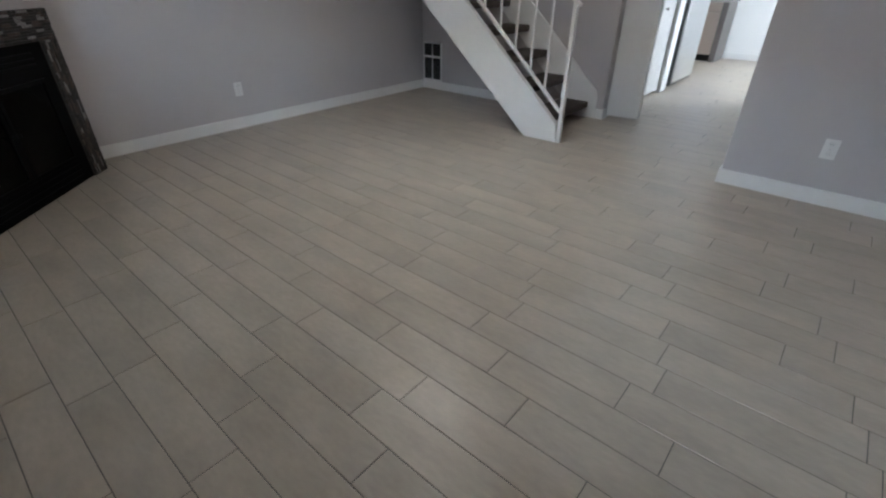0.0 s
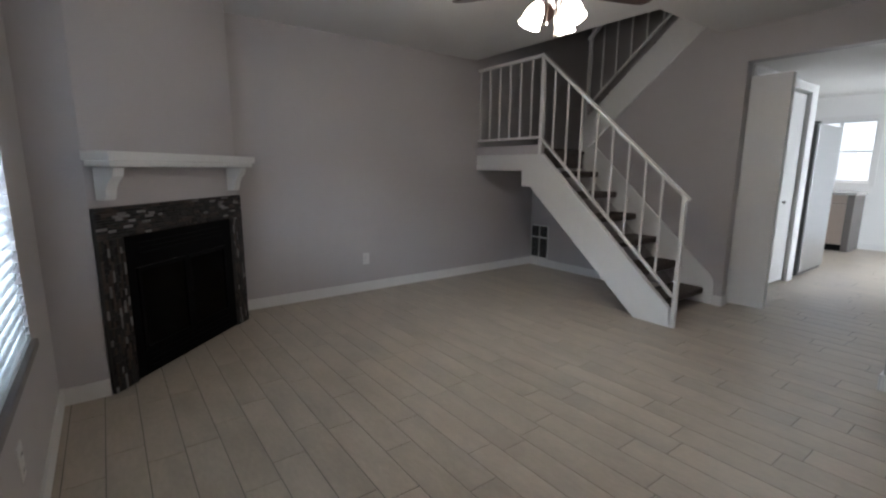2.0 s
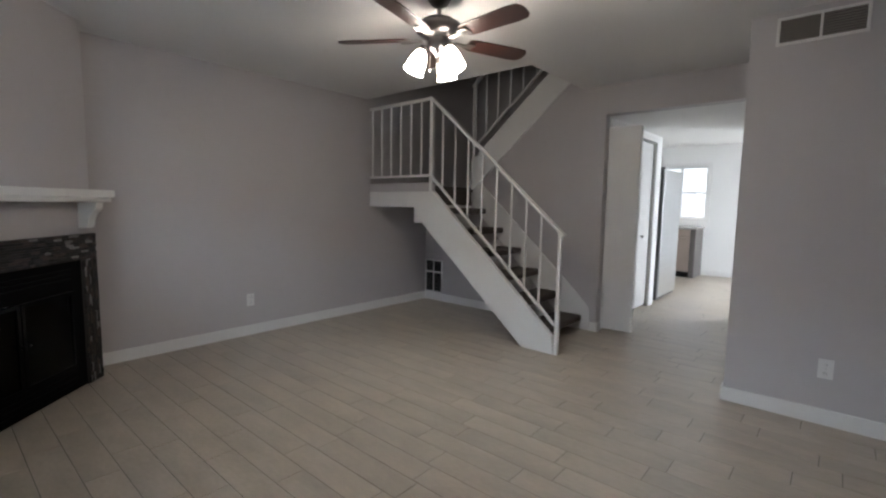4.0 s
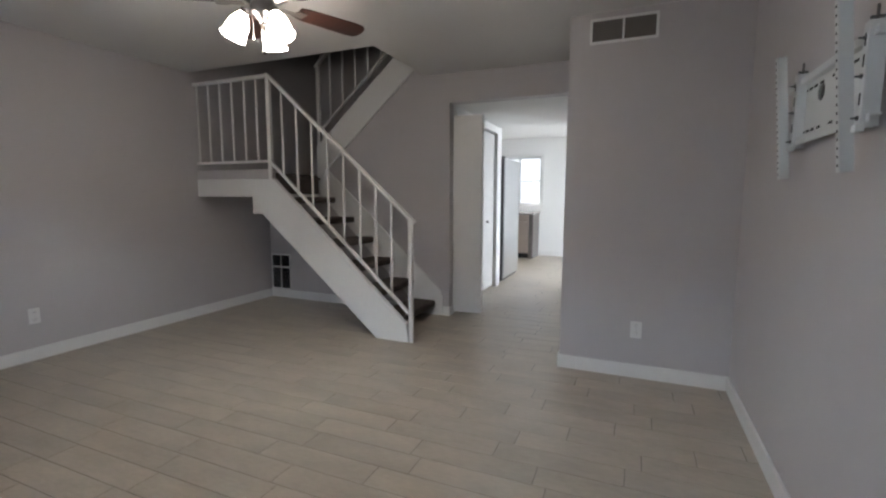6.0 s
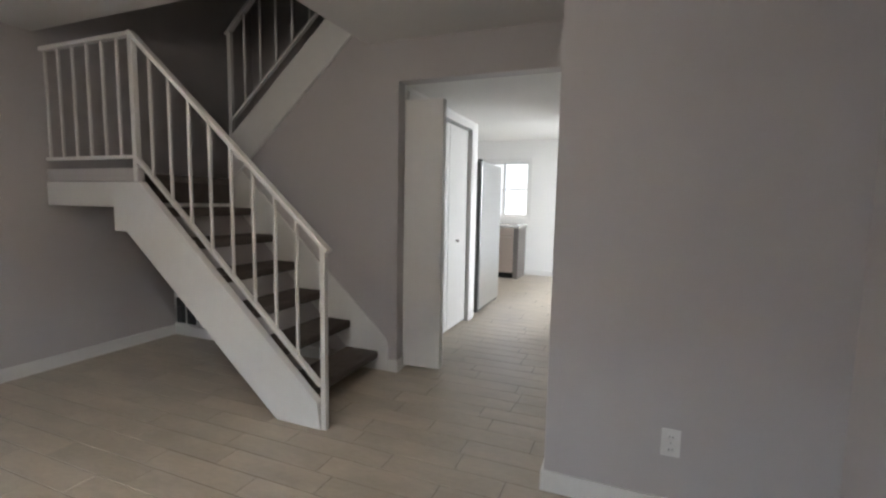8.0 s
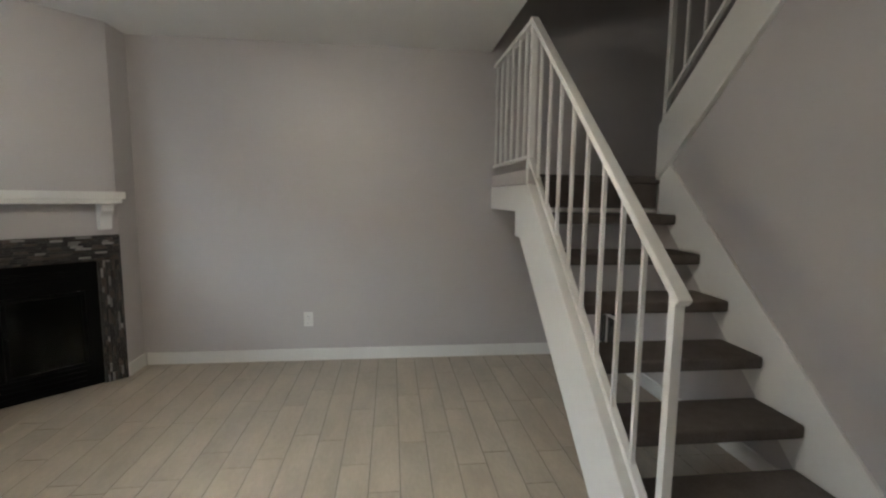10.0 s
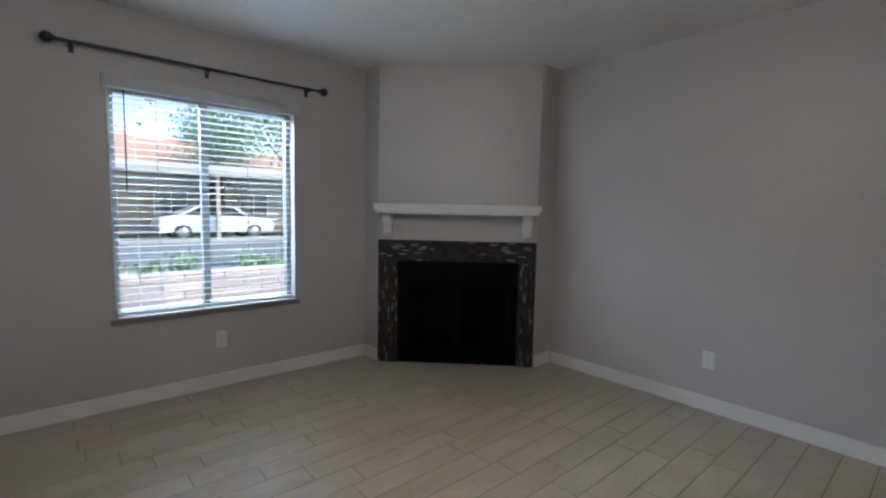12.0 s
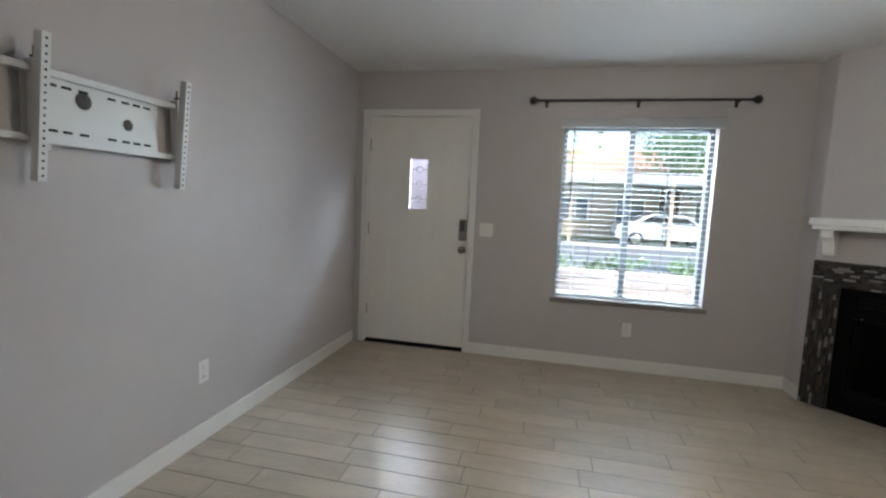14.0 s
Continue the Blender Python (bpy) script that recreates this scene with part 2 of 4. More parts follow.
def part(name, bm, mat, parent=None, label=""):
    me = bpy.data.meshes.new(name)
    bm.to_mesh(me)
    bm.free()
    me.materials.append(mat)
    ob = new(name, me)
    if parent is not None:
        ob.parent = parent
    if label:
        tagged(ob, label)
    return ob


def thing(name, label, category, place=(0, 0, 0), group="", rz=0.0):
    ob = new(name)
    ob.matrix_world = pose(*place, 0, 0, rz)
    ob.empty_display_size = 0.1
    return tagged(ob, label, category, group)


def built(name, bm, mat, label, category=""):
    return tagged(part(name, bm, mat), label, category or name.split("_")[0], "", "structure")


def joined(*bms):
    out = bmesh.new()
    for b in bms:
        me = bpy.data.meshes.new("tmp")
        b.to_mesh(me)
        b.free()
        out.from_mesh(me)
        bpy.data.meshes.remove(me)
    return out


# ---------------------------------------------------------------- large structure
WX0, WX1, WZ0, WZ1 = -1.658, -0.518, 0.562, 1.985      # front window opening
DX0, DX1, DZ1 = 0.229, 1.172, 2.055                    # front door opening
ZT = 5.0                                               # top of the stairwell

built("wall_south", joined(
    one(XW - TH, WX0, YS - TH, YS, 0, ZC), one(WX1, DX0, YS - TH, YS, 0, ZC), one(DX1, XE + TH, YS - TH, YS, 0, ZC),
    one(WX0, WX1, YS - TH, YS, 0, WZ0), one(WX0, WX1, YS - TH, YS, WZ1, ZC), one(DX0, DX1, YS - TH, YS, DZ1, ZC)),
    WALL, "smooth grey painted wall with the front door and window", "wall")
built("wall_west", one(XW - TH, XW, YS - TH, YB, 0, ZT), WALL, "plain grey painted side wall", "wall")
built("wall_east", one(XE, XE + TH, YS, YN, 0, ZC), WALL, "grey painted wall carrying the television bracket", "wall")
built("wall_north", joined(one(XC, XE + TH, YN, YN + TH, 0, ZC), one(XC, XC + TH, YN + TH, YK, 0, ZC)),
      WALL, "grey painted wall beside the hall with a high vent", "wall")

# wall between the stair flights: below the upper stringer, and over the hall opening
SL = 0.855


def up_bot(x):
    return 1.51 + SL * (x + 2.62)


built("wall_stair", joined(
    prism([(XW, 0), (XJ, 0), (XJ, ZC + 0.3), (-1.1, up_bot(-1.1) + 0.1), (-2.64, up_bot(-2.64) + 0.1), (-2.64, 1.30), (XW, 1.30)], "y", YD, YD + 0.1),
    one(XJ, XC, YD, YD + 0.12, ZH, ZC + 0.3)), WALL, "grey painted wall under the upper stair flight", "wall")
built("wall_closet_side", joined(one(XJ - 0.1, XJ, YD + 0.1, 5.06, 0, ZH), one(XJ - 0.1, XJ, 6.53, YK, 0, ZH), one(XJ - 0.1, XJ, 5.06, 6.53, 2.06, ZH),
      one(XJ - 0.75, XJ - 0.7, YD + 0.1, YK, 0, ZH)), HALLW, "white painted hall wall round the closet", "wall")
for walls in ((XW, XJ - 0.75, 5.92, 6.0, 1.2, ZT), (XJ - 0.75, 0.4, 5.92, 6.0, ZH + 0.2, ZT), (0.3, 0.4, YN, 5.92, ZC + 0.3, ZT), (XW, 0.4, YN - 0.1, YN, ZC + 0.3, ZT)):
    built("wall_stairwell", one(*walls), WALL, "shaded grey wall of the upper stairwell", "wall")
built("wall_kitchen", joined(
    one(XW, -2.1, YB, YB + TH, 0, ZC), one(-1.16, XE + TH, YB, YB + TH, 0, ZC), one(-2.1, -1.16, YB, YB + TH, 0, 1.06), one(-2.1, -1.16, YB, YB + TH, 2.05, ZC),
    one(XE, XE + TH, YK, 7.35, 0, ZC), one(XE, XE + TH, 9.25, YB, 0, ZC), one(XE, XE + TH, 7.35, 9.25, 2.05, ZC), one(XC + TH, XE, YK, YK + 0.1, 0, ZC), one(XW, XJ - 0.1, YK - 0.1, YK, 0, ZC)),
    HALLW, "off-white painted kitchen wall with a window", "wall")
HX = -1.32
ceil_bm = joined(one(XW, XE, YS, YN, ZC, ZC + 0.3), one(HX, XC, YN, YD, ZC, ZC + 0.3))
built("ceiling", ceil_bm, CEIL, "lightly textured white living room ceiling", "ceiling")
built("ceiling_hall", one(XJ - 0.7, XC, YD + 0.12, YK, ZH, ZH + 0.2), HALLW, "dropped white hall ceiling", "ceiling")
built("ceiling_kitchen", one(XW, XE, YK, YB, ZC, ZC + 0.2), HALLW, "white kitchen ceiling", "ceiling")
built("ceiling_stairwell", one(XW, 0.4, YN - 0.1, 6.0, ZT, ZT + 0.2), CEIL, "white ceiling over the stairwell", "ceiling")
built("roof", one(XW - 0.6, XE + 0.6, YS - 0.7, YB + 0.5, ZT + 0.25, ZT + 0.4), ROOFM, "flat roof slab over the home", "roof")
built("wall_upper_storey", joined(one(XW - TH, XE + TH, YS - TH, YS, ZC + 0.0, ZT + 0.25), one(XE, XE + TH, YS, YB, ZC + 0.002, ZT + 0.25), one(XW, XE, YB, YB + TH, ZC + 0.2, ZT + 0.25)),
      STUCCO, "tan stucco outer wall of the upper storey", "wall")

# baseboards
BH, BT = 0.095, 0.014


def baseboard(x0, y0, x1, y1, name="baseboard"):
    a, b = Vector((x0, y0, BH / 2)), Vector((x1, y1, BH / 2))
    built(name, bar(a, b, BT, BH, 0.003), TRIM, "white painted baseboard along the wall", "baseboard")


h = BT / 2
FA, FB = Vector((-2.280, 0.315)), Vector((-3.190, 1.228))   # ends of the diagonal chimney breast
baseboard(FA.x - 0.02, YS + h, DX0 - 0.05, YS + h)
baseboard(XE - h, YS + 0.02, XE - h, YN)
baseboard(XC, YN - h, XE - BT, YN - h)
baseboard(XC - h, YN - BT, XC - h, YK)
baseboard(XW + h, FB.y + 0.02, XW + h, YD)
baseboard(XW + BT, YD - h, -1.40, YD - h)
baseboard(-1.123, YD - h, XJ + BT, YD - h)
baseboard(XJ + h, YD, XJ + h, 4.96)
baseboard(XJ + h, 6.585, XJ + h, YK)
baseboard(FA.x + h, YS + BT, FA.x + h, FA.y)
baseboard(XW + BT, FB.y + h, FB.x, FB.y + h)
baseboard(-1.17, YB - h, XE, YB - h)

# ---------------------------------------------------------------- chimney breast and fireplace
built("wall_chimney_breast", prism([(FA.x, YS), (FA.x, FA.y), (FB.x, FB.y), (XW, FB.y), (XW, YS)], "z", 1.02, ZC),
      WALL, "grey diagonal chimney breast in the corner", "wall")
FU = (FB - FA).normalized()
FN = Vector((FU.y, -FU.x))
if FN.x < 0:
    FN = -FN
FLEN = (FB - FA).length
FM = Matrix(((FU.x, -FN.x, 0, FA.x), (FU.y, -FN.y, 0, FA.y), (0, 0, 1, 0), (0, 0, 0, 1)))   # u along, v into the breast, z up


def fbox(u0, u1, out0, out1, z0, z1, bevel=0.0):
    """A block in front of (positive) or behind the chimney breast's face."""
    return _placed(one(u0, u1, -out1, -out0, z0, z1, bevel), FM)


LEG0, LEG1, OPZ, SURZ = 0.165, FLEN - 0.14, 0.856, 1.025
built("wall_chimney_base", joined(fbox(0, LEG0 - 0.02, -0.15, 0, 0, 1.02), fbox(LEG1 + 0.02, FLEN, -0.15, 0, 0, 1.02), fbox(LEG0 - 0.02, LEG1 + 0.02, -0.15, 0, 0.9, 1.02),
      one(FA.x - 0.1, FA.x, YS, FA.y, 0, 1.02), one(XW, FB.x, FB.y - 0.1, FB.y, 0, 1.02)),
      WALL, "grey painted lower part of the chimney breast", "wall")
fp = thing("fireplace", "corner fireplace with dark mosaic strip surround and black metal firebox", "fireplace", (FA.x, FA.y, 0))


def under(ob, parent):
    """Hang a part built in world places under its thing, where it stands."""
    ob.parent = parent
    ob.matrix_parent_inverse = parent.matrix_world.inverted()
    return ob


def fpart(name, bm, mat, parent, label=""):
    ob = part(name, bm, mat, None, label)
    return under(ob, parent)


bpy.context.view_layer.update()
back = fpart("surround_backing", joined(fbox(0.002, LEG0, 0.002, 0.022, 0.002, SURZ), fbox(LEG1, FLEN - 0.002, 0.002, 0.022, 0.002, SURZ), fbox(LEG0, LEG1, 0.002, 0.022, OPZ, SURZ)), TILEBACK, fp)
G = 0.012
fpart("firebox_frame", joined(fbox(LEG0 - 0.01, LEG0 + 0.075, -0.02, G, 0.004, OPZ), fbox(LEG1 - 0.075, LEG1 + 0.01, -0.02, G, 0.004, OPZ),
      fbox(LEG0 + 0.075, LEG1 - 0.075, -0.02, G, OPZ - 0.19, OPZ), fbox(LEG0 + 0.075, LEG1 - 0.075, -0.02, G, 0.004, 0.15)), BLACK, fp, "black enamelled firebox front")
for z in (0.735, 0.765, 0.795):
    fpart("louvre", fbox(LEG0 + 0.10, LEG1 - 0.10, G, G + 0.01, z, z + 0.012, 0.003), BLACK, fp)
for z in (0.04, 0.075, 0.11):
    fpart("louvre", fbox(LEG0 + 0.10, LEG1 - 0.10, G, G + 0.01, z, z + 0.012, 0.003), BLACK, fp)
mid = (LEG0 + LEG1) / 2
for a, b in ((LEG0 + 0.08, mid - 0.004), (mid + 0.004, LEG1 - 0.08)):
    d = fpart("glass_door", joined(fbox(a, a + 0.022, 0, 0.02, 0.155, 0.66), fbox(b - 0.022, b, 0, 0.02, 0.155, 0.66), fbox(a + 0.022, b - 0.022, 0, 0.02, 0.155, 0.177), fbox(a + 0.022, b - 0.022, 0, 0.02, 0.638, 0.66)), BLACK, fp, "black framed firebox door")
    bpy.context.view_layer.update()
    fpart("pane", fbox(a + 0.022, b - 0.022, 0.007, 0.011, 0.177, 0.638), SMOKED, d, "smoked glass pane")
    k = b - 0.012 if b < mid else a + 0.012
    fpart("knob", _placed(lathe([(0.001, 0), (0.008, 0), (0.006, 0.012), (0.011, 0.018), (0.008, 0.026), (0.001, 0.027)], 12), FM @ pose(k, -0.02, 0.42, 90, 0, 0)), BLACK, d)
fpart("firebox", joined(fbox(LEG0, LEG1, -0.5, -0.48, 0, 0.9), fbox(LEG0 - 0.02, LEG0, -0.48, -0.03, 0, 0.9), fbox(LEG1, LEG1 + 0.02, -0.48, -0.03, 0, 0.9), fbox(LEG0, LEG1, -0.48, -0.03, 0.88, 0.9), fbox(LEG0, LEG1, -0.48, -0.02, 0.0, 0.03)), SOOT, fp, "sooty firebox lining")

# mosaic strips, flat in the top band and upright in the legs
random.seed(11)
strip_meshes = {}


def strip_mesh(long, mat, upright, w=0.0125):
    key = (round(long, 3), mat.name, upright)
    if key not in strip_meshes:
        bm = one(-long / 2, long / 2, -0.004, 0.004, -w / 2, w / 2)
        bmesh.ops.bevel(bm, geom=[e for e in bm.edges if all(v.co.y < 0 for v in e.verts)], offset=0.0015, segments=1, affect="EDGES")
        if upright:
            _placed(bm, Matrix.Rotation(radians(90), 4, "Y"))
        me = bpy.data.meshes.new("tile")
        bm.to_mesh(me)
        bm.free()
        me.materials.append(mat)
        strip_meshes[key] = me
    return strip_meshes[key]


def lay_strip(u, z, long, upright):
    mat = random.choices((TILE_D, TILE_M, TILE_L), (0.62, 0.28, 0.10))[0]
    ob = new("tile", strip_mesh(long, mat, upright))
    ob.parent = fp
    ob.matrix_parent_inverse = fp.matrix_world.inverted()
    ob.matrix_world = FM @ Matrix.Translation((u, -0.025 - random.uniform(0, 0.003), z))


def lay_course(start, end, across, upright):
    s = start
    while s < end - 0.012:
        ln = min(random.choice((0.035, 0.05, 0.065)), end - s)
        ln = round(ln, 3)
        c = s + ln / 2
        if upright:
            lay_strip(across, c, ln - 0.0025, True)
        else:
            lay_strip(c, across, ln - 0.0025, False)
        s += ln


PITCH = 0.0150
for i in range(11):
    lay_course(0.003, FLEN - 0.003, OPZ + 0.002 + PITCH * (i + 0.5), False)
for i in range(10):
    lay_course(0.003, OPZ, 0.006 + (LEG0 - 0.008) / 10 * (i + 0.5), True)
    lay_course(0.003, OPZ, LEG1 + 0.002 + (FLEN - LEG1 - 0.006) / 10 * (i + 0.5), True)

mantel = thing("mantel_shelf", "white painted wooden mantel shelf on two corbels", "mantel", (FA.x, FA.y, 1.06))
bpy.context.view_layer.update()
fpart("shelf", joined(fbox(-0.01, FLEN + 0.01, 0.0, 0.165, 1.27, 1.318, 0.006), fbox(0.005, FLEN - 0.005, 0.0, 0.15, 1.24, 1.27, 0.008)), TRIM, mantel)
for u in (0.085, FLEN - 0.085):
    prof = [(0, 1.065), (-0.05, 1.065), (-0.062, 1.085), (-0.066, 1.12), (-0.085, 1.16), (-0.115, 1.19), (-0.125, 1.235), (0, 1.235)]
    fpart("corbel", _placed(prism([(y, z) for y, z in prof], "x", u - 0.035, u + 0.035, 0.004), FM), TRIM, mantel, "curved white corbel")

# ---------------------------------------------------------------- stairs
RISE, RUN, T1X, T1Z = 0.2125, 0.2445, -1.205, 0.155
ZLAND = T1Z + 6 * RISE + 0.03
XLAND = -2.655
stair = tagged(new("staircase"), "open staircase with white stringers and brown-grey carpeted treads", "staircase", "", "structure")


def spart(name, bm, mat, label="", parent=None):
    return part(name, bm, mat, parent or stair, label)


def low_top(x):
    return 0.168 + 0.893 * (-1.07 - x)


def low_bot(x):
    return 0.0 + 0.858 * (-1.345 - x)


SW = 0.05
spart("stringer", prism([(-1.345, 0.002), (-1.035, 0.002), (-1.055, 0.155), (-2.43, low_top(-2.43)), (-2.44, 1.39), (XW, 1.39), (XW, 1.222), (-2.70, 1.222), (-2.70, 1.062), (-2.585, 1.062)],
      "y", YL, YL + SW, 0.004), TRIM, "white painted outer stringer")
spart("skirt_board", prism([(-1.125, 0.002), (-1.125, 0.20), (-1.15, 0.265), (-2.64, 0.22 + 0.893 * 1.57), (-2.64, 1.25), (-1.45, 0.10), (-1.39, 0.002)], "y", YD - 0.018, YD - 0.001, 0.003), TRIM, "white skirt board on the wall")
for k in range(6):
    x, z = T1X - RUN * k, T1Z + RISE * k
    bm = one(x - 0.285, x, YL + SW + 0.002, YD - 0.02, z - 0.062, z, 0.018, seg=3)
    spart("tread", bm, CARPET, "carpet-wrapped tread")
spart("landing", joined(one(XW + 0.002, XLAND, YL + SW + 0.002, 5.9, ZLAND - 0.05, ZLAND, 0.015, seg=3)), CARPET, "carpeted half landing")
spart("landing_edge", one(XW + 0.002, -2.45, YL + 0.006, YL + SW, 1.393, ZLAND + 0.02, 0.004), WALL, "grey painted landing edge board")
spart("landing_joists", one(XW + 0.002, XLAND - 0.02, YL + SW, 5.9, 1.225, ZLAND - 0.052), TRIM, "painted landing underside")
spart("riser", one(XLAND - 0.028, XLAND - 0.003, YL + SW + 0.002, YD - 0.02, 1.25, ZLAND - 0.05, 0.004), CARPET, "carpeted top riser")


def up_top(x):
    return 1.786 + SL * (x + 2.665)


spart("stringer", prism([(-2.665, 1.43), (-2.58, 1.495), (-0.5, up_bot(-0.5)), (-0.5, up_top(-0.5)), (-2.665, 1.786)], "y", YD - 0.035, YD - 0.002, 0.004), TRIM, "white painted upper stringer")
for k in range(8):
    x, z = -2.655 + RUN * k, ZLAND + RISE * (k + 1)
    bm = joined(one(x, x + RUN + 0.02, YD + 0.102, 5.9, z - 0.04, z, 0.012), one(x + 0.01, x + 0.03, YD + 0.102, 5.9, z - RISE, z - 0.04))
    spart("tread", bm, CARPET, "carpeted upper step")
    spart("tread_edge", one(x, x + RUN, YD - 0.001, YD + 0.1, up_top(x) - 0.10, up_top(x) + 0.05, 0.01), CARPET, "carpet turned over the wall edge")

# railings
YR = YL + 0.022


def railing(name, label):
    return thing(name, label, "railing")


def sq(a, b, w, d=None, bevel=0.002):
    return bar(a, b, w, d or w, bevel, up=(0, 1, 0) if abs(a[0] - b[0]) < 1e-6 and abs(a[1] - b[1]) < 1e-6 else (0, 0, 1))


rail = railing("stair_railing", "white painted steel railing with square balusters on the lower flight")
r_top = lambda x: 2.322 + 0.876 * (-2.475 - x)
r_bot = lambda x: 1.548 + 0.902 * (-2.475 - x)
part("handrail", bar((-2.49, YR, r_top(-2.49)), (-0.985, YR, r_top(-0.985)), 0.045, 0.028, 0.006), RAILM, rail)
part("bottom_rail", bar((-2.475, YR, r_bot(-2.475)), (-1.04, YR, r_bot(-1.04)), 0.03, 0.022, 0.003), RAILM, rail)
part("newel", sq((-1.018, YR, 0.002), (-1.018, YR, r_top(-1.018)), 0.032), RAILM, rail, "square steel newel at the foot")
part("newel", sq((-2.475, YR, 1.392), (-2.475, YR, r_top(-2.475) + 0.01), 0.036), RAILM, rail)
for x in (-2.325, -2.163, -2.0, -1.835, -1.67, -1.507, -1.35, -1.2):
    part("baluster", sq((x, YR, r_bot(x)), (x, YR, r_top(x)), 0.0155, bevel=0.001), RAILM, rail)
lrail = railing("landing_railing", "white painted steel guard railing along the stair landing")
part("handrail", bar((XW, YR, 2.322), (-2.49, YR, 2.322), 0.045, 0.028, 0.006), RAILM, lrail)
part("bottom_rail", bar((XW, YR, 1.553), (-2.49, YR, 1.553), 0.03, 0.022, 0.003), RAILM, lrail)
for x in (-3.39, -3.235, -3.08, -2.925, -2.77, -2.62):
    part("baluster", sq((x, YR, 1.553), (x, YR, 2.322), 0.0155, bevel=0.001), RAILM, lrail)
urail = railing("upper_railing", "white painted steel railing on the upper stair flight")
YU = YD + 0.05
ur_top = lambda x: 2.635 + SL * (x + 2.71)
ur_bot = lambda x: 1.90 + SL * (x + 2.71)
part("newel", sq((-2.655, YU - 0.04, 1.47), (-2.655, YU - 0.04, ur_top(-2.655)), 0.034), RAILM, urail)
part("handrail", bar((-2.69, YU - 0.04, ur_top(-2.69)), (-0.9, YU - 0.04, ur_top(-0.9)), 0.045, 0.028, 0.006), RAILM, urail)
part("bottom_rail", bar((-2.655, YU - 0.04, ur_bot(-2.655)), (-0.9, YU - 0.04, ur_bot(-0.9)), 0.03, 0.022, 0.003), RAILM, urail)
for k in range(10):
    x = -2.495 + 0.163 * k
    part("baluster", sq((x, YU - 0.04, ur_bot(x)), (x, YU - 0.04, ur_top(x)), 0.0155, bevel=0.001), RAILM, urail)

# ---------------------------------------------------------------- front door
door = tagged(new("door_1"), "white six foot eight front door, closed, with a small leaded glass pane", "door", "", "structure")
LX0, LX1, LZ0, LZ1 = 0.622, 0.784, 1.243, 1.683
DY0, DY1 = YS - 0.075, YS - 0.03
part("leaf", joined(one(DX0 + 0.012, LX0, DY0, DY1, 0.026, DZ1 - 0.01), one(LX1, DX1 - 0.012, DY0, DY1, 0.026, DZ1 - 0.01),
     one(LX0, LX1, DY0, DY1, 0.026, LZ0), one(LX0, LX1, DY0, DY1, LZ1, DZ1 - 0.01)), DOORM, door, "white painted flush door leaf")
# black strip added to keep outdoor light from leaking under the leaf
part("door_sweep", one(DX0 + 0.012, DX1 - 0.012, DY0 + 0.008, DY1 - 0.004, 0.0125, 0.0255), BLACK, door, "black strip added to block light under the door")
part("glass_pane", one(LX0, LX1, DY0 + 0.018, DY0 + 0.024, LZ0, LZ1), OBSC, door, "textured leaded glass").visible_shadow = False
bead = joined(one(LX0 - 0.016, LX0 + 0.004, DY1, DY1 + 0.008, LZ0 - 0.016, LZ1 + 0.016, 0.003), one(LX1 - 0.004, LX1 + 0.016, DY1, DY1 + 0.008, LZ0 - 0.016, LZ1 + 0.016, 0.003),
              one(LX0 + 0.004, LX1 - 0.004, DY1, DY1 + 0.008, LZ0 - 0.016, LZ0 + 0.004, 0.003), one(LX0 + 0.004, LX1 - 0.004, DY1, DY1 + 0.008, LZ1 - 0.004, LZ1 + 0.016, 0.003))
part("glazing_bead", bead, DOORM, door)
lead = bmesh.new()
lx = (LX0 + LX1) / 2
for z in (LZ0 + 0.09, LZ0 + 0.22, LZ0 + 0.35):
    ring = [(lx + 0.028 * math.cos(a * math.pi / 4), z + 0.028 * math.sin(a * math.pi / 4)) for a in range(8)]
    for a, b in zip(ring, ring[1:] + ring[:1]):
        rod(lead, (a[0], DY0 + 0.027, a[1]), (b[0], DY0 + 0.027, b[1]), 0.003, 6)
    rod(lead, (LX0, DY0 + 0.027, z), (lx - 0.028, DY0 + 0.027, z), 0.003, 6)
    rod(lead, (lx + 0.028, DY0 + 0.027, z), (LX1, DY0 + 0.027, z), 0.003, 6)
part("leading", lead, PEWTER, door, "dark lead cames")
part("keypad_lock", joined(one(0.252, 0.318, DY1, DY1 + 0.03, 0.985, 1.172, 0.01)), NICKEL, door, "brushed nickel keypad deadbolt")
part("keypad", one(0.263, 0.307, DY1 + 0.03, DY1 + 0.034, 1.07, 1.165, 0.002), KEYPAD, door)
part("thumb_turn", one(0.277, 0.293, DY1 + 0.03, DY1 + 0.05, 1.012, 1.052, 0.004), NICKEL, door)
part("knob", lathe([(0.001, 0), (0.032, 0), (0.032, 0.006), (0.012, 0.012), (0.011, 0.03), (0.024, 0.04), (0.028, 0.052), (0.022, 0.064), (0.001, 0.067)], 20, pose(0.285, DY1, 0.905, -90)), NICKEL, door, "round brushed nickel knob")
part("jamb", joined(one(DX0, DX0 + 0.011, YS - TH, YS, 0, DZ1 + 0.001), one(DX1 - 0.011, DX1, YS - TH, YS, 0, DZ1 + 0.001), one(DX0 + 0.011, DX1 - 0.011, YS - TH, YS, DZ1 - 0.009, DZ1)), TRIM, door)
part("casing", joined(one(DX0 - 0.048, DX0 + 0.006, YS, YS + 0.016, 0, DZ1 + 0.047, 0.004), one(DX1 - 0.006, DX1 + 0.048, YS, YS + 0.016, 0, DZ1 + 0.047, 0.004), one(DX0 + 0.006, DX1 - 0.006, YS, YS + 0.015, DZ1 - 0.006, DZ1 + 0.046, 0.004)), TRIM, door, "white door casing")
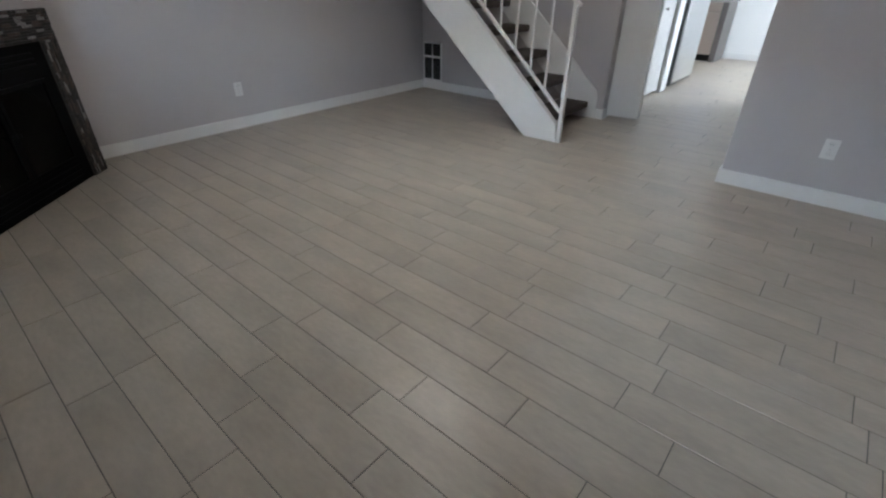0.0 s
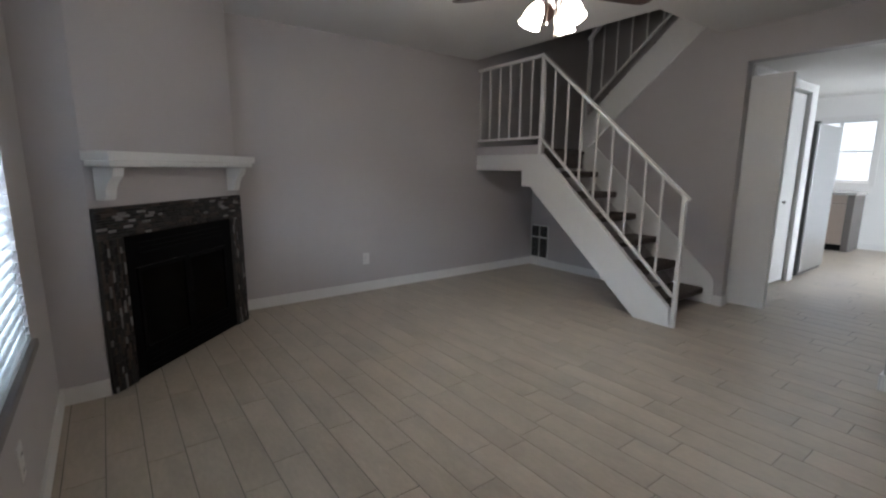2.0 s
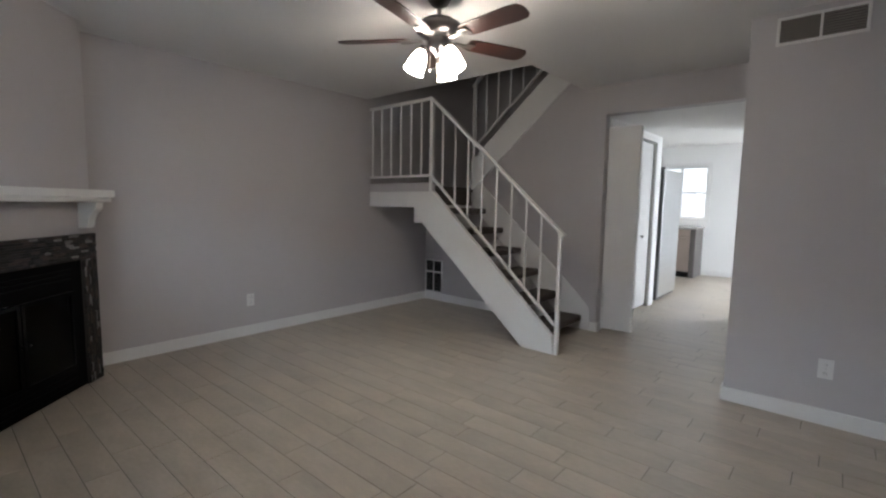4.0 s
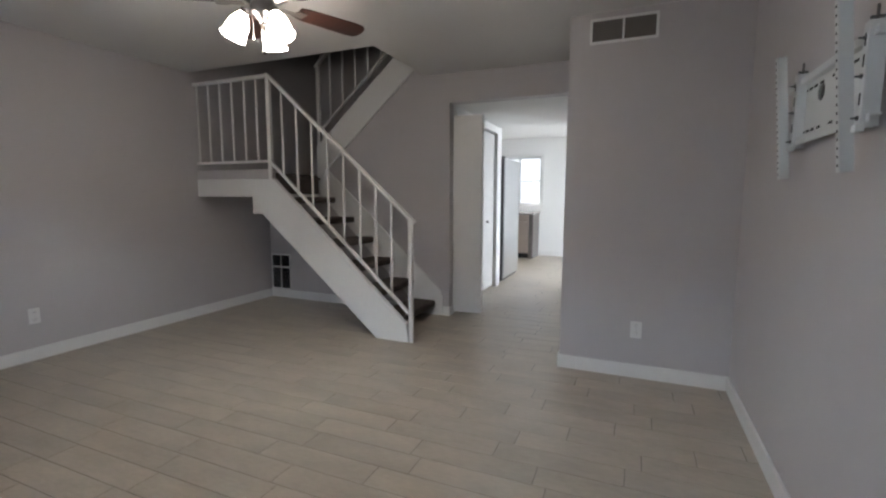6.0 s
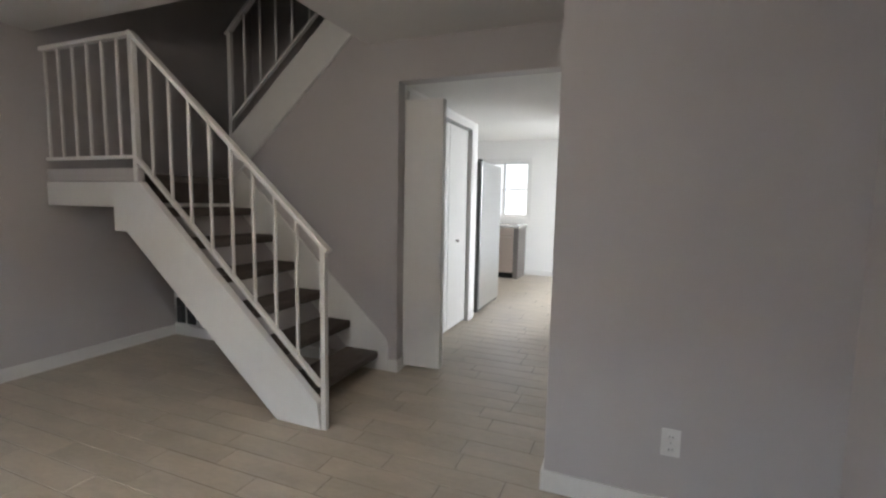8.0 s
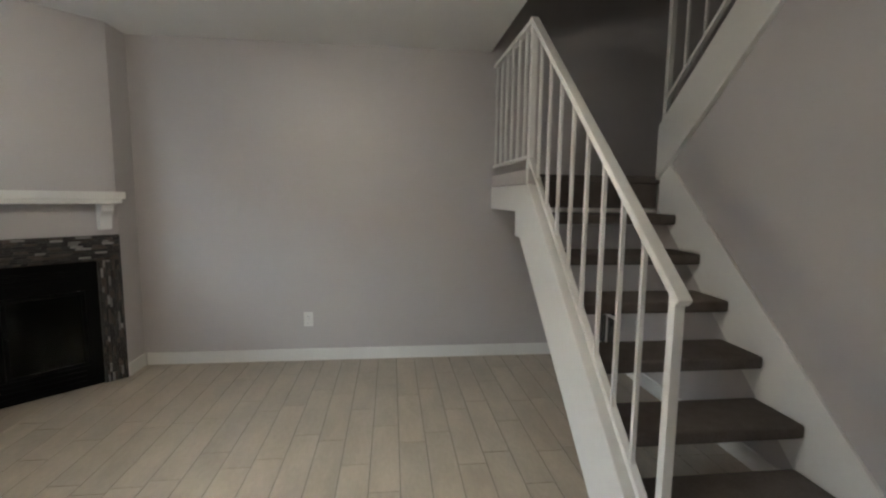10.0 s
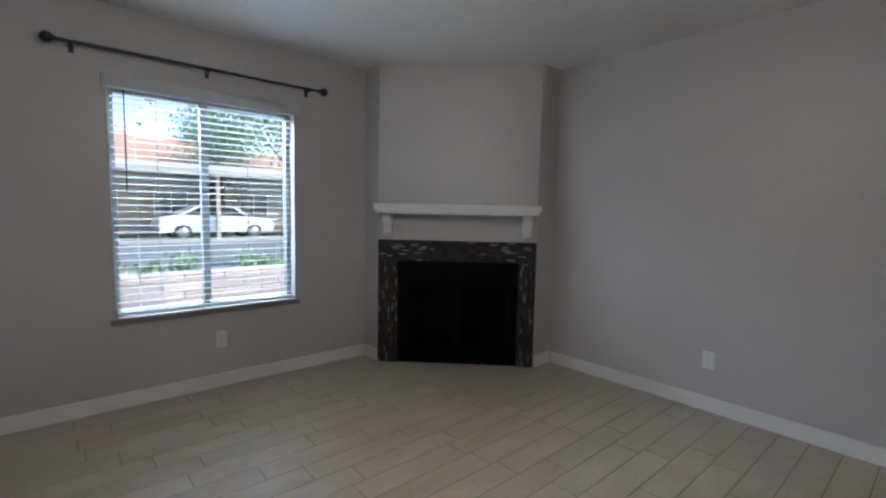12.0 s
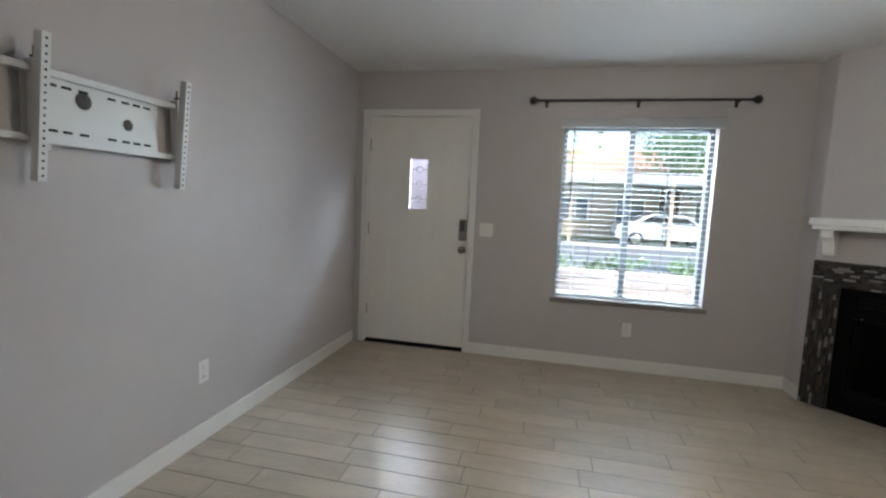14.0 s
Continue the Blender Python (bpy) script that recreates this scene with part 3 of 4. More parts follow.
part("threshold", one(DX0 + 0.011, DX1 - 0.011, YS - TH, YS + 0.012, 0.001, 0.012, 0.003), BLACK, door, "dark metal threshold")
for z in (0.3, 1.05, 1.8):
    part("hinge", rod(bmesh.new(), (DX1 - 0.012, DY1 + 0.006, z - 0.05), (DX1 - 0.012, DY1 + 0.006, z + 0.05), 0.006, 10), NICKEL, door)

# ---------------------------------------------------------------- front window with blinds


def slider_window(name, label, x0, x1, z0, z1, y0, frame_mat, cross):
    w = tagged(new(name), label, "window", "", "structure")
    f = 0.035
    part("window_frame", joined(one(x0, x0 + f, y0, y0 + 0.06, z0, z1), one(x1 - f, x1, y0, y0 + 0.06, z0, z1), one(x0 + f, x1 - f, y0, y0 + 0.06, z0, z0 + f), one(x0 + f, x1 - f, y0, y0 + 0.06, z1 - f, z1)), frame_mat, w)
    m = cross
    part("mullion", one(m - 0.024, m + 0.024, y0 + 0.005, y0 + 0.055, z0 + f, z1 - f, 0.003), frame_mat, w)
    for a, b in ((x0 + f, m - 0.024), (m + 0.024, x1 - f)):
        p = part("pane", one(a, b, y0 + 0.028, y0 + 0.033, z0 + f, z1 - f), GLASS, w)
        p.visible_shadow = False
    return w


win = slider_window("window_1", "white sliding window with grey centre bar behind open blinds", WX0, WX1, WZ0, WZ1, YS - 0.14, BRONZE, -1.058)
# backlit bars: their dark look is put in with the grey frame colour
for a in (-1.353, -0.783):
    part("muntin", one(a - 0.004, a + 0.004, YS - 0.123, YS - 0.117, WZ0 + 0.036, WZ1 - 0.036), BRONZE, win)
for a, b in ((WX0 + 0.036, -1.083), (-1.033, WX1 - 0.036)):
    for z in (0.93, 1.62):
        part("muntin", one(a, b, YS - 0.116, YS - 0.110, z - 0.004, z + 0.004), BRONZE, win)
# sill is dark grey, much darker than the trim
part("window_sill", one(WX0 - 0.03, WX1 + 0.03, YS - 0.075, YS + 0.02, WZ0 - 0.035, WZ0 + 0.001, 0.005), SILLM, win, "dark grey window sill")
blind = thing("venetian_blind", "white vinyl venetian blind, lowered with open slats", "blind", (0, YS, 0))
bpy.context.view_layer.update()


def bpart(name, bm, mat, label=""):
    return under(part(name, bm, mat, None, label), blind)


bpart("valance", one(-1.693, -0.490, YS - 0.01, YS + 0.035, 1.958, 2.034, 0.005), SLAT, "white valance board")
bpart("bottom_rail", one(-1.645, -0.531, YS - 0.045, YS + 0.005, 0.574, 0.596, 0.005), SLAT)
slat_bm = prism([(-0.025, -0.0012), (-0.012, 0.0012), (0, 0.002), (0.012, 0.0012), (0.025, -0.0012), (0.012, -0.0004), (0, 0.0004), (-0.012, -0.0004)], "x", -0.557, 0.557)
slat_me = bpy.data.meshes.new("slat")
slat_bm.to_mesh(slat_me)
slat_bm.free()
slat_me.materials.append(SLAT)
random.seed(5)
for k in range(31):
    s = new("slat", slat_me)
    under(s, blind)
    s.matrix_world = pose(-1.088, YS - 0.02, 0.622 + 0.0431 * k, 2 + random.uniform(-2, 2), random.uniform(-0.25, 0.25), 0)
for x in (-1.533, -0.653):
    for y in (YS - 0.046, YS + 0.006):
        bpart("ladder_cord", rod(bmesh.new(), (x, y, 0.6), (x, y, 1.96), 0.0012, 6), SLAT)
bpart("tilt_wand", rod(bmesh.new(), (-0.598, YS + 0.022, 1.35), (-0.598, YS + 0.022, 1.955), 0.004, 8), RODM, "grey tilt wand")

crod = thing("curtain_rod", "dark pewter curtain rod with ball finials, bare", "curtain rod", (-1.0, YS, 2.163))
bpy.context.view_layer.update()
YRD = YS + 0.055
under(part("pole", rod(bmesh.new(), (-1.843, YRD, 2.163), (-0.293, YRD, 2.163), 0.0085, 14), RODM), crod)
under(part("outer_tube", rod(bmesh.new(), (-1.153, YRD, 2.163), (-0.293, YRD, 2.163), 0.0105, 14), RODM), crod)
fin = [(0.001, 0), (0.010, 0), (0.014, 0.006), (0.010, 0.012), (0.020, 0.02), (0.030, 0.036), (0.031, 0.046), (0.024, 0.062), (0.010, 0.072), (0.001, 0.073)]
under(part("finial", lathe(fin, 18, pose(-0.303, YRD, 2.163, 0, 90, 0)), RODM), crod)
under(part("finial", lathe(fin, 18, pose(-1.833, YRD, 2.163, 0, -90, 0)), RODM), crod)
for x in (-1.753, -1.063, -0.363):
    bm = joined(one(x - 0.012, x + 0.012, YS, YS + 0.004, 2.115, 2.165), one(x - 0.006, x + 0.006, YS + 0.004, YRD, 2.146, 2.153), one(x - 0.006, x + 0.006, YRD - 0.014, YRD + 0.014, 2.141, 2.152, 0.003))
    under(part("bracket", bm, RODM), crod)

# ---------------------------------------------------------------- wall plates and vents


def outlet(place, rz, label="white duplex power outlet low on the wall"):
    o = thing("power_outlet", label, "outlet", place, "outlets", rz)
    part("plate", one(-0.036, 0.036, -0.006, 0, -0.058, 0.058, 0.003), PLASTIC, o)
    for z in (-0.027, 0.027):
        s = part("socket", lathe([(0.001, 0), (0.0165, 0), (0.016, 0.002), (0.001, 0.002)], 20, pose(0, -0.006, z, 90)), PLASTIC, o)
        for x in (-0.006, 0.006):
            part("slot", one(x - 0.001, x + 0.001, -0.0088, -0.0079, z - 0.004, z + 0.005), GAPSHADE, s)
    part("screw", lathe([(0.001, 0), (0.003, 0), (0.001, 0.001)], 10, pose(0, -0.006, 0, 90)), NICKEL, o)
    return o


outlet((0.720, YN, 0.336), 0)
outlet((XW, 2.455, 0.335), 90)
outlet((XE, 2.01, 0.372), -90)
outlet((-1.117, YS, 0.34), 180)
sw = thing("light_switch", "white double rocker light switch beside the front door", "light switch", (0.077, YS, 1.092), "", 180)
part("plate", one(-0.058, 0.058, -0.006, 0, -0.057, 0.057, 0.003), PLASTIC, sw)
for x in (-0.023, 0.023):
    part("rocker", _placed(one(-0.016, 0.016, -0.005, 0.0, -0.033, 0.033, 0.002), pose(x, -0.006, 0, 4)), PLASTIC, sw)

vent = thing("ceiling_level_vent", "white framed supply vent with grey louvres high on the wall", "vent", (0.552, YN, 2.312))
W2, H2 = 0.207, 0.08
part("frame", joined(one(-W2, W2, -0.012, 0, H2 - 0.016, H2, 0.003), one(-W2, W2, -0.012, 0, -H2, -H2 + 0.016, 0.003), one(-W2, -W2 + 0.016, -0.011, 0, -H2, H2, 0.003), one(W2 - 0.016, W2, -0.011, 0, -H2, H2, 0.003), one(-0.006, 0.006, -0.011, 0, -H2, H2)), PLASTIC, vent)
part("backing", one(-W2 + 0.01, W2 - 0.01, -0.002, -0.0005, -H2 + 0.01, H2 - 0.01), GAPSHADE, vent)
for sx in (-1, 1):
    for k in range(9):
        part("louvre", _placed(one(-0.092, 0.092, -0.0006, 0.0006, -0.0055, 0.0055), pose(sx * 0.0985, -0.007, -0.058 + 0.0145 * k, 38)), LOUVRE, vent)

ret = thing("return_air_grille", "white framed low vent with four dark grey panels under the stairs", "vent", (-3.265, YD, 0.315))
W3, H3 = 0.145, 0.215
part("frame", joined(one(-W3, W3, -0.014, 0, H3 - 0.014, H3), one(-W3, W3, -0.014, 0, -H3, -H3 + 0.014), one(-W3, -W3 + 0.014, -0.013, 0, -H3, H3), one(W3 - 0.014, W3, -0.013, 0, -H3, H3), one(-0.006, 0.006, -0.013, 0, -H3, H3), one(-W3, W3, -0.0135, 0, 0.045, 0.068)), PLASTIC, ret)
part("backing", one(-W3 + 0.01, W3 - 0.01, -0.002, -0.0005, -H3 + 0.01, H3 - 0.01), GAPSHADE, ret)
for k in range(24):
    z = -0.195 + 0.0168 * k
    if not 0.038 < z < 0.075:
        part("louvre", _placed(one(-0.13, 0.13, -0.0006, 0.0006, -0.007, 0.007), pose(0, -0.007, z, 45)), KEYPAD, ret)

# ---------------------------------------------------------------- television bracket
tv = thing("television_bracket", "empty white steel television wall bracket with perforated arms", "tv bracket", (XE, 2.6, 1.55))
bpy.context.view_layer.update()


def tvp(name, bm, mat=MOUNT, label="", parent=None):
    return under(part(name, bm, mat, None, label), parent or tv)


plate = tvp("wall_plate", one(XE - 0.022, XE - 0.019, 2.295, 2.825, 1.455, 1.662, 0.001), label="white punched wall plate")
tvp("rail", joined(one(XE - 0.045, XE - 0.019, 2.165, 2.985, 1.658, 1.664), one(XE - 0.045, XE - 0.040, 2.165, 2.985, 1.664, 1.682, 0.002)), label="upper hook rail")
tvp("rail", joined(one(XE - 0.045, XE - 0.019, 2.165, 2.985, 1.453, 1.459), one(XE - 0.045, XE - 0.040, 2.165, 2.985, 1.435, 1.453, 0.002)), label="lower hook rail")
tvp("spacer", one(XE - 0.019, XE, 2.320, 2.380, 1.47, 1.65))
tvp("spacer", one(XE - 0.019, XE, 2.740, 2.800, 1.47, 1.65))
bpy.context.view_layer.update()
# dark discs on the uncut plate, coloured like the shade inside cable holes
for y, z, r in ((2.440, 1.550, 0.022), (2.620, 1.603, 0.030)):
    tvp("hole", lathe([(0.001, 0), (r, 0), (r, 0.0012), (0.001, 0.0012)], 22, pose(XE - 0.022, y, z, 0, -90, 0)), KEYPAD, "dark disc drawn for the shade in a round cable hole", plate)
for z in (1.635, 1.482):
    for y in (2.350, 2.400, 2.450, 2.510, 2.620, 2.680, 2.730, 2.780):
        tvp("slot", one(XE - 0.0232, XE - 0.0221, y - 0.017, y + 0.017, z - 0.0045, z + 0.0045), GAPSHADE, "", plate)
for y0 in (2.225, 2.812):
    lean = pose(XE - 0.098, y0, 1.54, 0, -5, 0)
    arm = tvp("arm", _placed(one(-0.003, 0.0, -0.014, 0.014, -0.235, 0.235, 0.001), lean), label="perforated vertical arm")
    bpy.context.view_layer.update()
    tvp("web", _placed(one(0.0, 0.03, -0.014, -0.011, -0.235, 0.235, 0.001), lean), MOUNT, "", arm)
    tvp("web", _placed(one(0.0, 0.03, 0.011, 0.014, -0.235, 0.235, 0.001), lean), MOUNT, "", arm)
    for k in range(19):
        tvp("slot", _placed(one(-0.0042, -0.0031, -0.0035, 0.0035, -0.216 + 0.024 * k - 0.0035, -0.216 + 0.024 * k + 0.0035), lean), GAPSHADE, "", arm)
    yh = y0 - 0.022
    hook = tvp("hook", joined(one(XE - 0.056, XE - 0.053, yh - 0.017, yh + 0.017, 1.425, 1.70, 0.001), one(XE - 0.053, XE - 0.016, yh - 0.017, yh - 0.014, 1.425, 1.70, 0.001),
               one(XE - 0.053, XE - 0.016, yh + 0.014, yh + 0.017, 1.425, 1.70, 0.001), one(XE - 0.066, XE - 0.046, yh - 0.021, yh + 0.021, 1.412, 1.432, 0.002)), label="white hook bracket")
    bpy.context.view_layer.update()
    for z in (1.50, 1.60, 1.655):
        tvp("slot", one(XE - 0.0572, XE - 0.0561, yh - 0.004, yh + 0.004, z - 0.016, z + 0.016), GAPSHADE, "", hook)
    for z in (1.45, 1.56, 1.66):
        tvp("bolt", joined(rod(bmesh.new(), (XE - 0.072, yh, z), (XE - 0.056, yh, z), 0.003, 8), lathe([(0.001, 0), (0.007, 0), (0.006, 0.005), (0.001, 0.006)], 8, pose(XE - 0.056, yh, z, 0, -90, 0))), KEYPAD)
    tvp("wing_screw", joined(rod(bmesh.new(), (XE - 0.036, yh, 1.70), (XE - 0.036, yh, 1.742), 0.004, 8), one(XE - 0.052, XE - 0.020, yh - 0.004, yh + 0.004, 1.706, 1.714, 0.002)), KEYPAD)

# ---------------------------------------------------------------- ceiling fan with lights
FXY = (-1.11, 2.475)
FAN0, SHADE0 = 212, 350
fan = thing("ceiling_fan", "pewter ceiling fan with five mahogany blades and three lit bell shades", "ceiling fan", (*FXY, ZC))
part("canopy", lathe([(0.001, 0), (0.068, 0), (0.066, -0.012), (0.045, -0.04), (0.02, -0.055), (0.001, -0.056)], 28), PEWTER, fan)
part("downrod", rod(bmesh.new(), (0, 0, -0.05), (0, 0, -0.11), 0.013, 14), PEWTER, fan)
part("motor_housing", lathe([(0.001, -0.095), (0.03, -0.097), (0.05, -0.11), (0.09, -0.122), (0.125, -0.145), (0.132, -0.165), (0.128, -0.19), (0.10, -0.21), (0.07, -0.222), (0.001, -0.223)], 36), PEWTER, fan)
part("switch_housing", lathe([(0.001, -0.222), (0.058, -0.224), (0.062, -0.25), (0.058, -0.285), (0.04, -0.30), (0.022, -0.315), (0.020, -0.33), (0.001, -0.332)], 28), PEWTER, fan)
part("finial", lathe([(0.001, -0.33), (0.012, -0.332), (0.012, -0.40), (0.006, -0.42), (0.007, -0.45), (0.013, -0.463), (0.009, -0.476), (0.001, -0.478)], 16), NICKEL, fan)
for k in range(5):
    a = FAN0 + 72 * k
    m = pose(0, 0, -0.225, 0, 0, a)
    part("blade_iron", _placed(joined(one(0.09, 0.20, -0.016, 0.016, -0.012, -0.005, 0.002), one(0.17, 0.23, -0.035, 0.035, -0.010, -0.004, 0.002)), m), NICKEL, fan)
    outline = [(0.19, -0.045), (0.23, -0.056), (0.52, -0.066), (0.575, -0.060), (0.597, -0.035), (0.602, 0), (0.597, 0.035), (0.575, 0.060), (0.52, 0.066), (0.23, 0.056), (0.19, 0.045)]
    part("blade", _placed(prism(outline, "z", -0.0035, 0.0035, 0.0015), m @ pose(0, 0, 0.002, -12, 0, 0)), BLADE, fan)
bpy.context.view_layer.update()
for k in range(3):
    a = SHADE0 + 120 * k
    m = pose(0, 0, -0.275, 0, 0, a)
    arm = part("light_arm", _placed(rod(rod(bmesh.new(), (0.05, 0, 0.0), (0.088, 0, 0.002), 0.009, 10), (0.086, 0, 0.006), (0.096, 0, -0.03), 0.02, 14), m), PEWTER, fan)
    sh = part("shade", lathe([(0.022, 0), (0.03, -0.012), (0.046, -0.045), (0.053, -0.085), (0.054, -0.11), (0.062, -0.128), (0.058, -0.127), (0.05, -0.11), (0.049, -0.085), (0.042, -0.045), (0.026, -0.012)], 24, m @ pose(0.094, 0, -0.02, 0, -24, 0)), SHADE, fan, "lit frosted glass bell shade")
for a, ln in ((35, 0.16), (215, 0.11)):
    x, y = 0.05 * math.cos(radians(a)), 0.05 * math.sin(radians(a))
    part("pull_chain", joined(rod(bmesh.new(), (x, y, -0.28), (x, y, -0.28 - ln), 0.0018, 6), lathe([(0.001, 0), (0.006, 0.004), (0.004, 0.02), (0.001, 0.024)], 10, pose(x, y, -0.3 - ln))), NICKEL, fan)

# ---------------------------------------------------------------- hall closet, kitchen
bif = thing("bifold_door", "white bifold closet door, one pair folded open into the hall", "bifold door", (XJ, 5.0, 0))
bpy.context.view_layer.update()


def bpanel(name, bm, parent, label=""):
    return under(part(name, bm, TRIM, None, label), parent)


bpanel("panel", _placed(one(0, 0.30, -0.016, 0.016, 0.025, 2.04, 0.004), pose(-1.060, 4.988, 0, 0, 0, 4)), bif, "folded white leaf")
bpanel("panel", _placed(one(0, 0.285, -0.016, 0.016, 0.025, 2.04, 0.004), pose(-1.045, 5.075, 0, 0, 0, -7)), bif, "folded white leaf")
bif2 = thing("bifold_door", "white bifold closet door, closed, with a small knob", "bifold door", (XJ, 6.1, 0))
bpy.context.view_layer.update()
bpanel("panel", one(XJ - 0.06, XJ - 0.028, 5.45, 5.982, 0.025, 2.04, 0.004), bif2)
bpanel("panel", one(XJ - 0.06, XJ - 0.028, 5.988, 6.52, 0.025, 2.04, 0.004), bif2)
under(part("knob", lathe([(0.001, 0), (0.008, 0), (0.007, 0.012), (0.016, 0.022), (0.012, 0.032), (0.001, 0.034)], 14, pose(XJ - 0.028, 6.20, 0.91, 0, 90, 0)), NICKEL), bif2)
built("trim", joined(one(XJ, XJ + 0.014, 6.525, 6.585, 0, 2.12, 0.003), one(XJ, XJ + 0.0135, 5.02, 6.525, 2.06, 2.119, 0.003)), TRIM, "white closet door casing", "trim")
built("wall_fridge_side", one(XJ - 0.75, XJ, YK, YK + 0.06, 0, ZC), HALLW, "white end panel beside the refrigerator", "wall")

fridge = thing("refrigerator", "tall stainless steel refrigerator with a plain pale door", "refrigerator", (-1.45, 7.3, 0))
bpy.context.view_layer.update()


def kp(name, bm, mat, parent, label=""):
    return under(part(name, bm, mat, None, label), parent)


FY0, FY1, FX = 6.86, 7.72, -1.03
kp("body", one(FX - 0.72, FX - 0.022, FY0, FY1, 0.02, 1.76, 0.006), KEYPAD, fridge, "dark grey cabinet body")
kp("door", one(FX - 0.02, FX, FY0 + 0.003, FY1 - 0.003, 0.06, 1.765, 0.008), STEEL, fridge, "stainless door")
bpy.context.view_layer.update()
kp("hinge_cover", one(FX - 0.06, FX - 0.01, FY0 + 0.01, FY0 + 0.08, 1.766, 1.79, 0.006), KEYPAD, fridge)

dw = thing("dishwasher", "stainless steel dishwasher under the kitchen worktop", "dishwasher", (-1.55, 9.8, 0))
bpy.context.view_layer.update()
kp("body", one(-1.85, -1.26, 9.53, 10.1, 0.1, 0.875), KEYPAD, dw)
kp("door", one(-1.85, -1.26, 9.50, 9.528, 0.11, 0.74, 0.008), TINTST, dw, "stainless door")
kp("control_panel", one(-1.85, -1.26, 9.495, 9.528, 0.745, 0.873, 0.006), TINTST, dw)
kp("toe_kick", one(-1.85, -1.26, 9.57, 9.60, 0.002, 0.1), GAPSHADE, dw)
kp("handle", rod(bmesh.new(), (-1.80, 9.465, 0.72), (-1.31, 9.465, 0.72), 0.01, 12), TINTST, dw)
cab = thing("base_cabinet", "dark warm grey kitchen base cabinet", "cabinet", (-2.2, 9.8, 0))
bpy.context.view_layer.update()
kp("body", one(-3.40, -1.855, 9.53, 10.1, 0.1, 0.875), CABIN, cab)
for a in (-3.39, -2.88, -2.37):
    kp("door", one(a, a + 0.5, 9.508, 9.528, 0.12, 0.86, 0.004), CABIN, cab)
kp("toe_kick", one(-3.40, -1.855, 9.58, 9.60, 0.002, 0.1), GAPSHADE, cab)
endp = tagged(part("end_panel", one(-1.255, -1.17, 9.50, 10.1, 0.002, 0.875, 0.003), CABIN), "dark grey cabinet end panel beside the dishwasher", "cabinet panel")
tagged(part("worktop", one(-3.41, -1.15, 9.46, YB - 0.002, 0.877, 0.918, 0.006), STONE), "pale speckled kitchen worktop under the window", "worktop")
kwin = slider_window("window_2", "bright white framed kitchen window with a sash bar", -2.1, -1.16, 1.06, 2.05, YB + 0.05, ALU, -1.63)
part("muntin", one(-2.06, -1.2, YB + 0.06, YB + 0.072, 1.54, 1.565), ALU, kwin)
part("window_casing", joined(one(-2.16, -2.10, YB - 0.015, YB, 1.0, 2.11, 0.003), one(-1.16, -1.10, YB - 0.015, YB, 1.0, 2.11, 0.003), one(-2.10, -1.16, YB - 0.014, YB, 2.05, 2.109, 0.003), one(-2.10, -1.16, YB - 0.03, YB, 1.03, 1.06, 0.004)), TRIM, kwin)

# glazed door out of sight, added so extra light can enter the kitchen
pdoor = tagged(new("door_2"), "unseen sliding glass door, added as an opening for kitchen light", "door", "", "structure")
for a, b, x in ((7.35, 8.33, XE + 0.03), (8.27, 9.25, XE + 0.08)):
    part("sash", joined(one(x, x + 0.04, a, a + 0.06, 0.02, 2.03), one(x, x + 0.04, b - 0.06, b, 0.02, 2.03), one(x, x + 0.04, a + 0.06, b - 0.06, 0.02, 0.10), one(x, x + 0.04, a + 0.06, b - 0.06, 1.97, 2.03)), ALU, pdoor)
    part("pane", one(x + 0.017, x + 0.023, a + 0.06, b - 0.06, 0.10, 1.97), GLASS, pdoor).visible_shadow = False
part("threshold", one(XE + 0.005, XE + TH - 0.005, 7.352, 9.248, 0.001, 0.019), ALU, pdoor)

# ---------------------------------------------------------------- outdoors
built("ground", one(-400, 400, -400, 400, -0.40, -0.12), LAWN, "patchy dry lawn round the houses", "ground")
built("floor_slab", one(XW - TH, XE + TH, YS - TH, YB + TH, -0.3, -0.012), CONCRETE, "concrete floor slab of the home", "floor")
built("pavement", joined(one(-9, 8, -1.75, YS - TH - 0.002, -0.119, -0.06), one(-60, 60, -6.6, -5.2, -0.119, -0.05)), CONCRETE, "pale concrete porch and pavement", "pavement")
built("road", one(-120, 120, -15.5, -6.75, -0.119, -0.10), ASPHALT, "grey asphalt parking road", "road")
built("kerb", joined(one(-120, 120, -6.75, -6.60, -0.119, 0.02, 0.02), one(-120, 120, -15.65, -15.5, -0.119, 0.02, 0.02)), CONCRETE, "pale concrete kerb", "kerb")
pw = thing("patio_wall", "low red-brown block patio wall in front of the window", "wall", (-1, -2.0, 0))
pw["kind"] = "structure"
bpy.context.view_layer.update()
under(part("core", one(-4.5, 1.0, -2.07, -1.93, -0.12, 0.50), PATIOB), pw)
blk = bpy.data.meshes.new("block")
bb = one(-0.195, 0.195, -0.09, 0.09, -0.045, 0.045, 0.006, seg=1)
bb.to_mesh(blk)
bb.free()
blk.materials.append(PATIOB)
for row in range(7):
    for c in range(14):
        o = new("block", blk)
        under(o, pw)
        o.matrix_world = pose(-4.3 + 0.4 * c + (0.2 if row % 2 else 0), -2.0, -0.07 + 0.097 * row, 0, 0, 0)


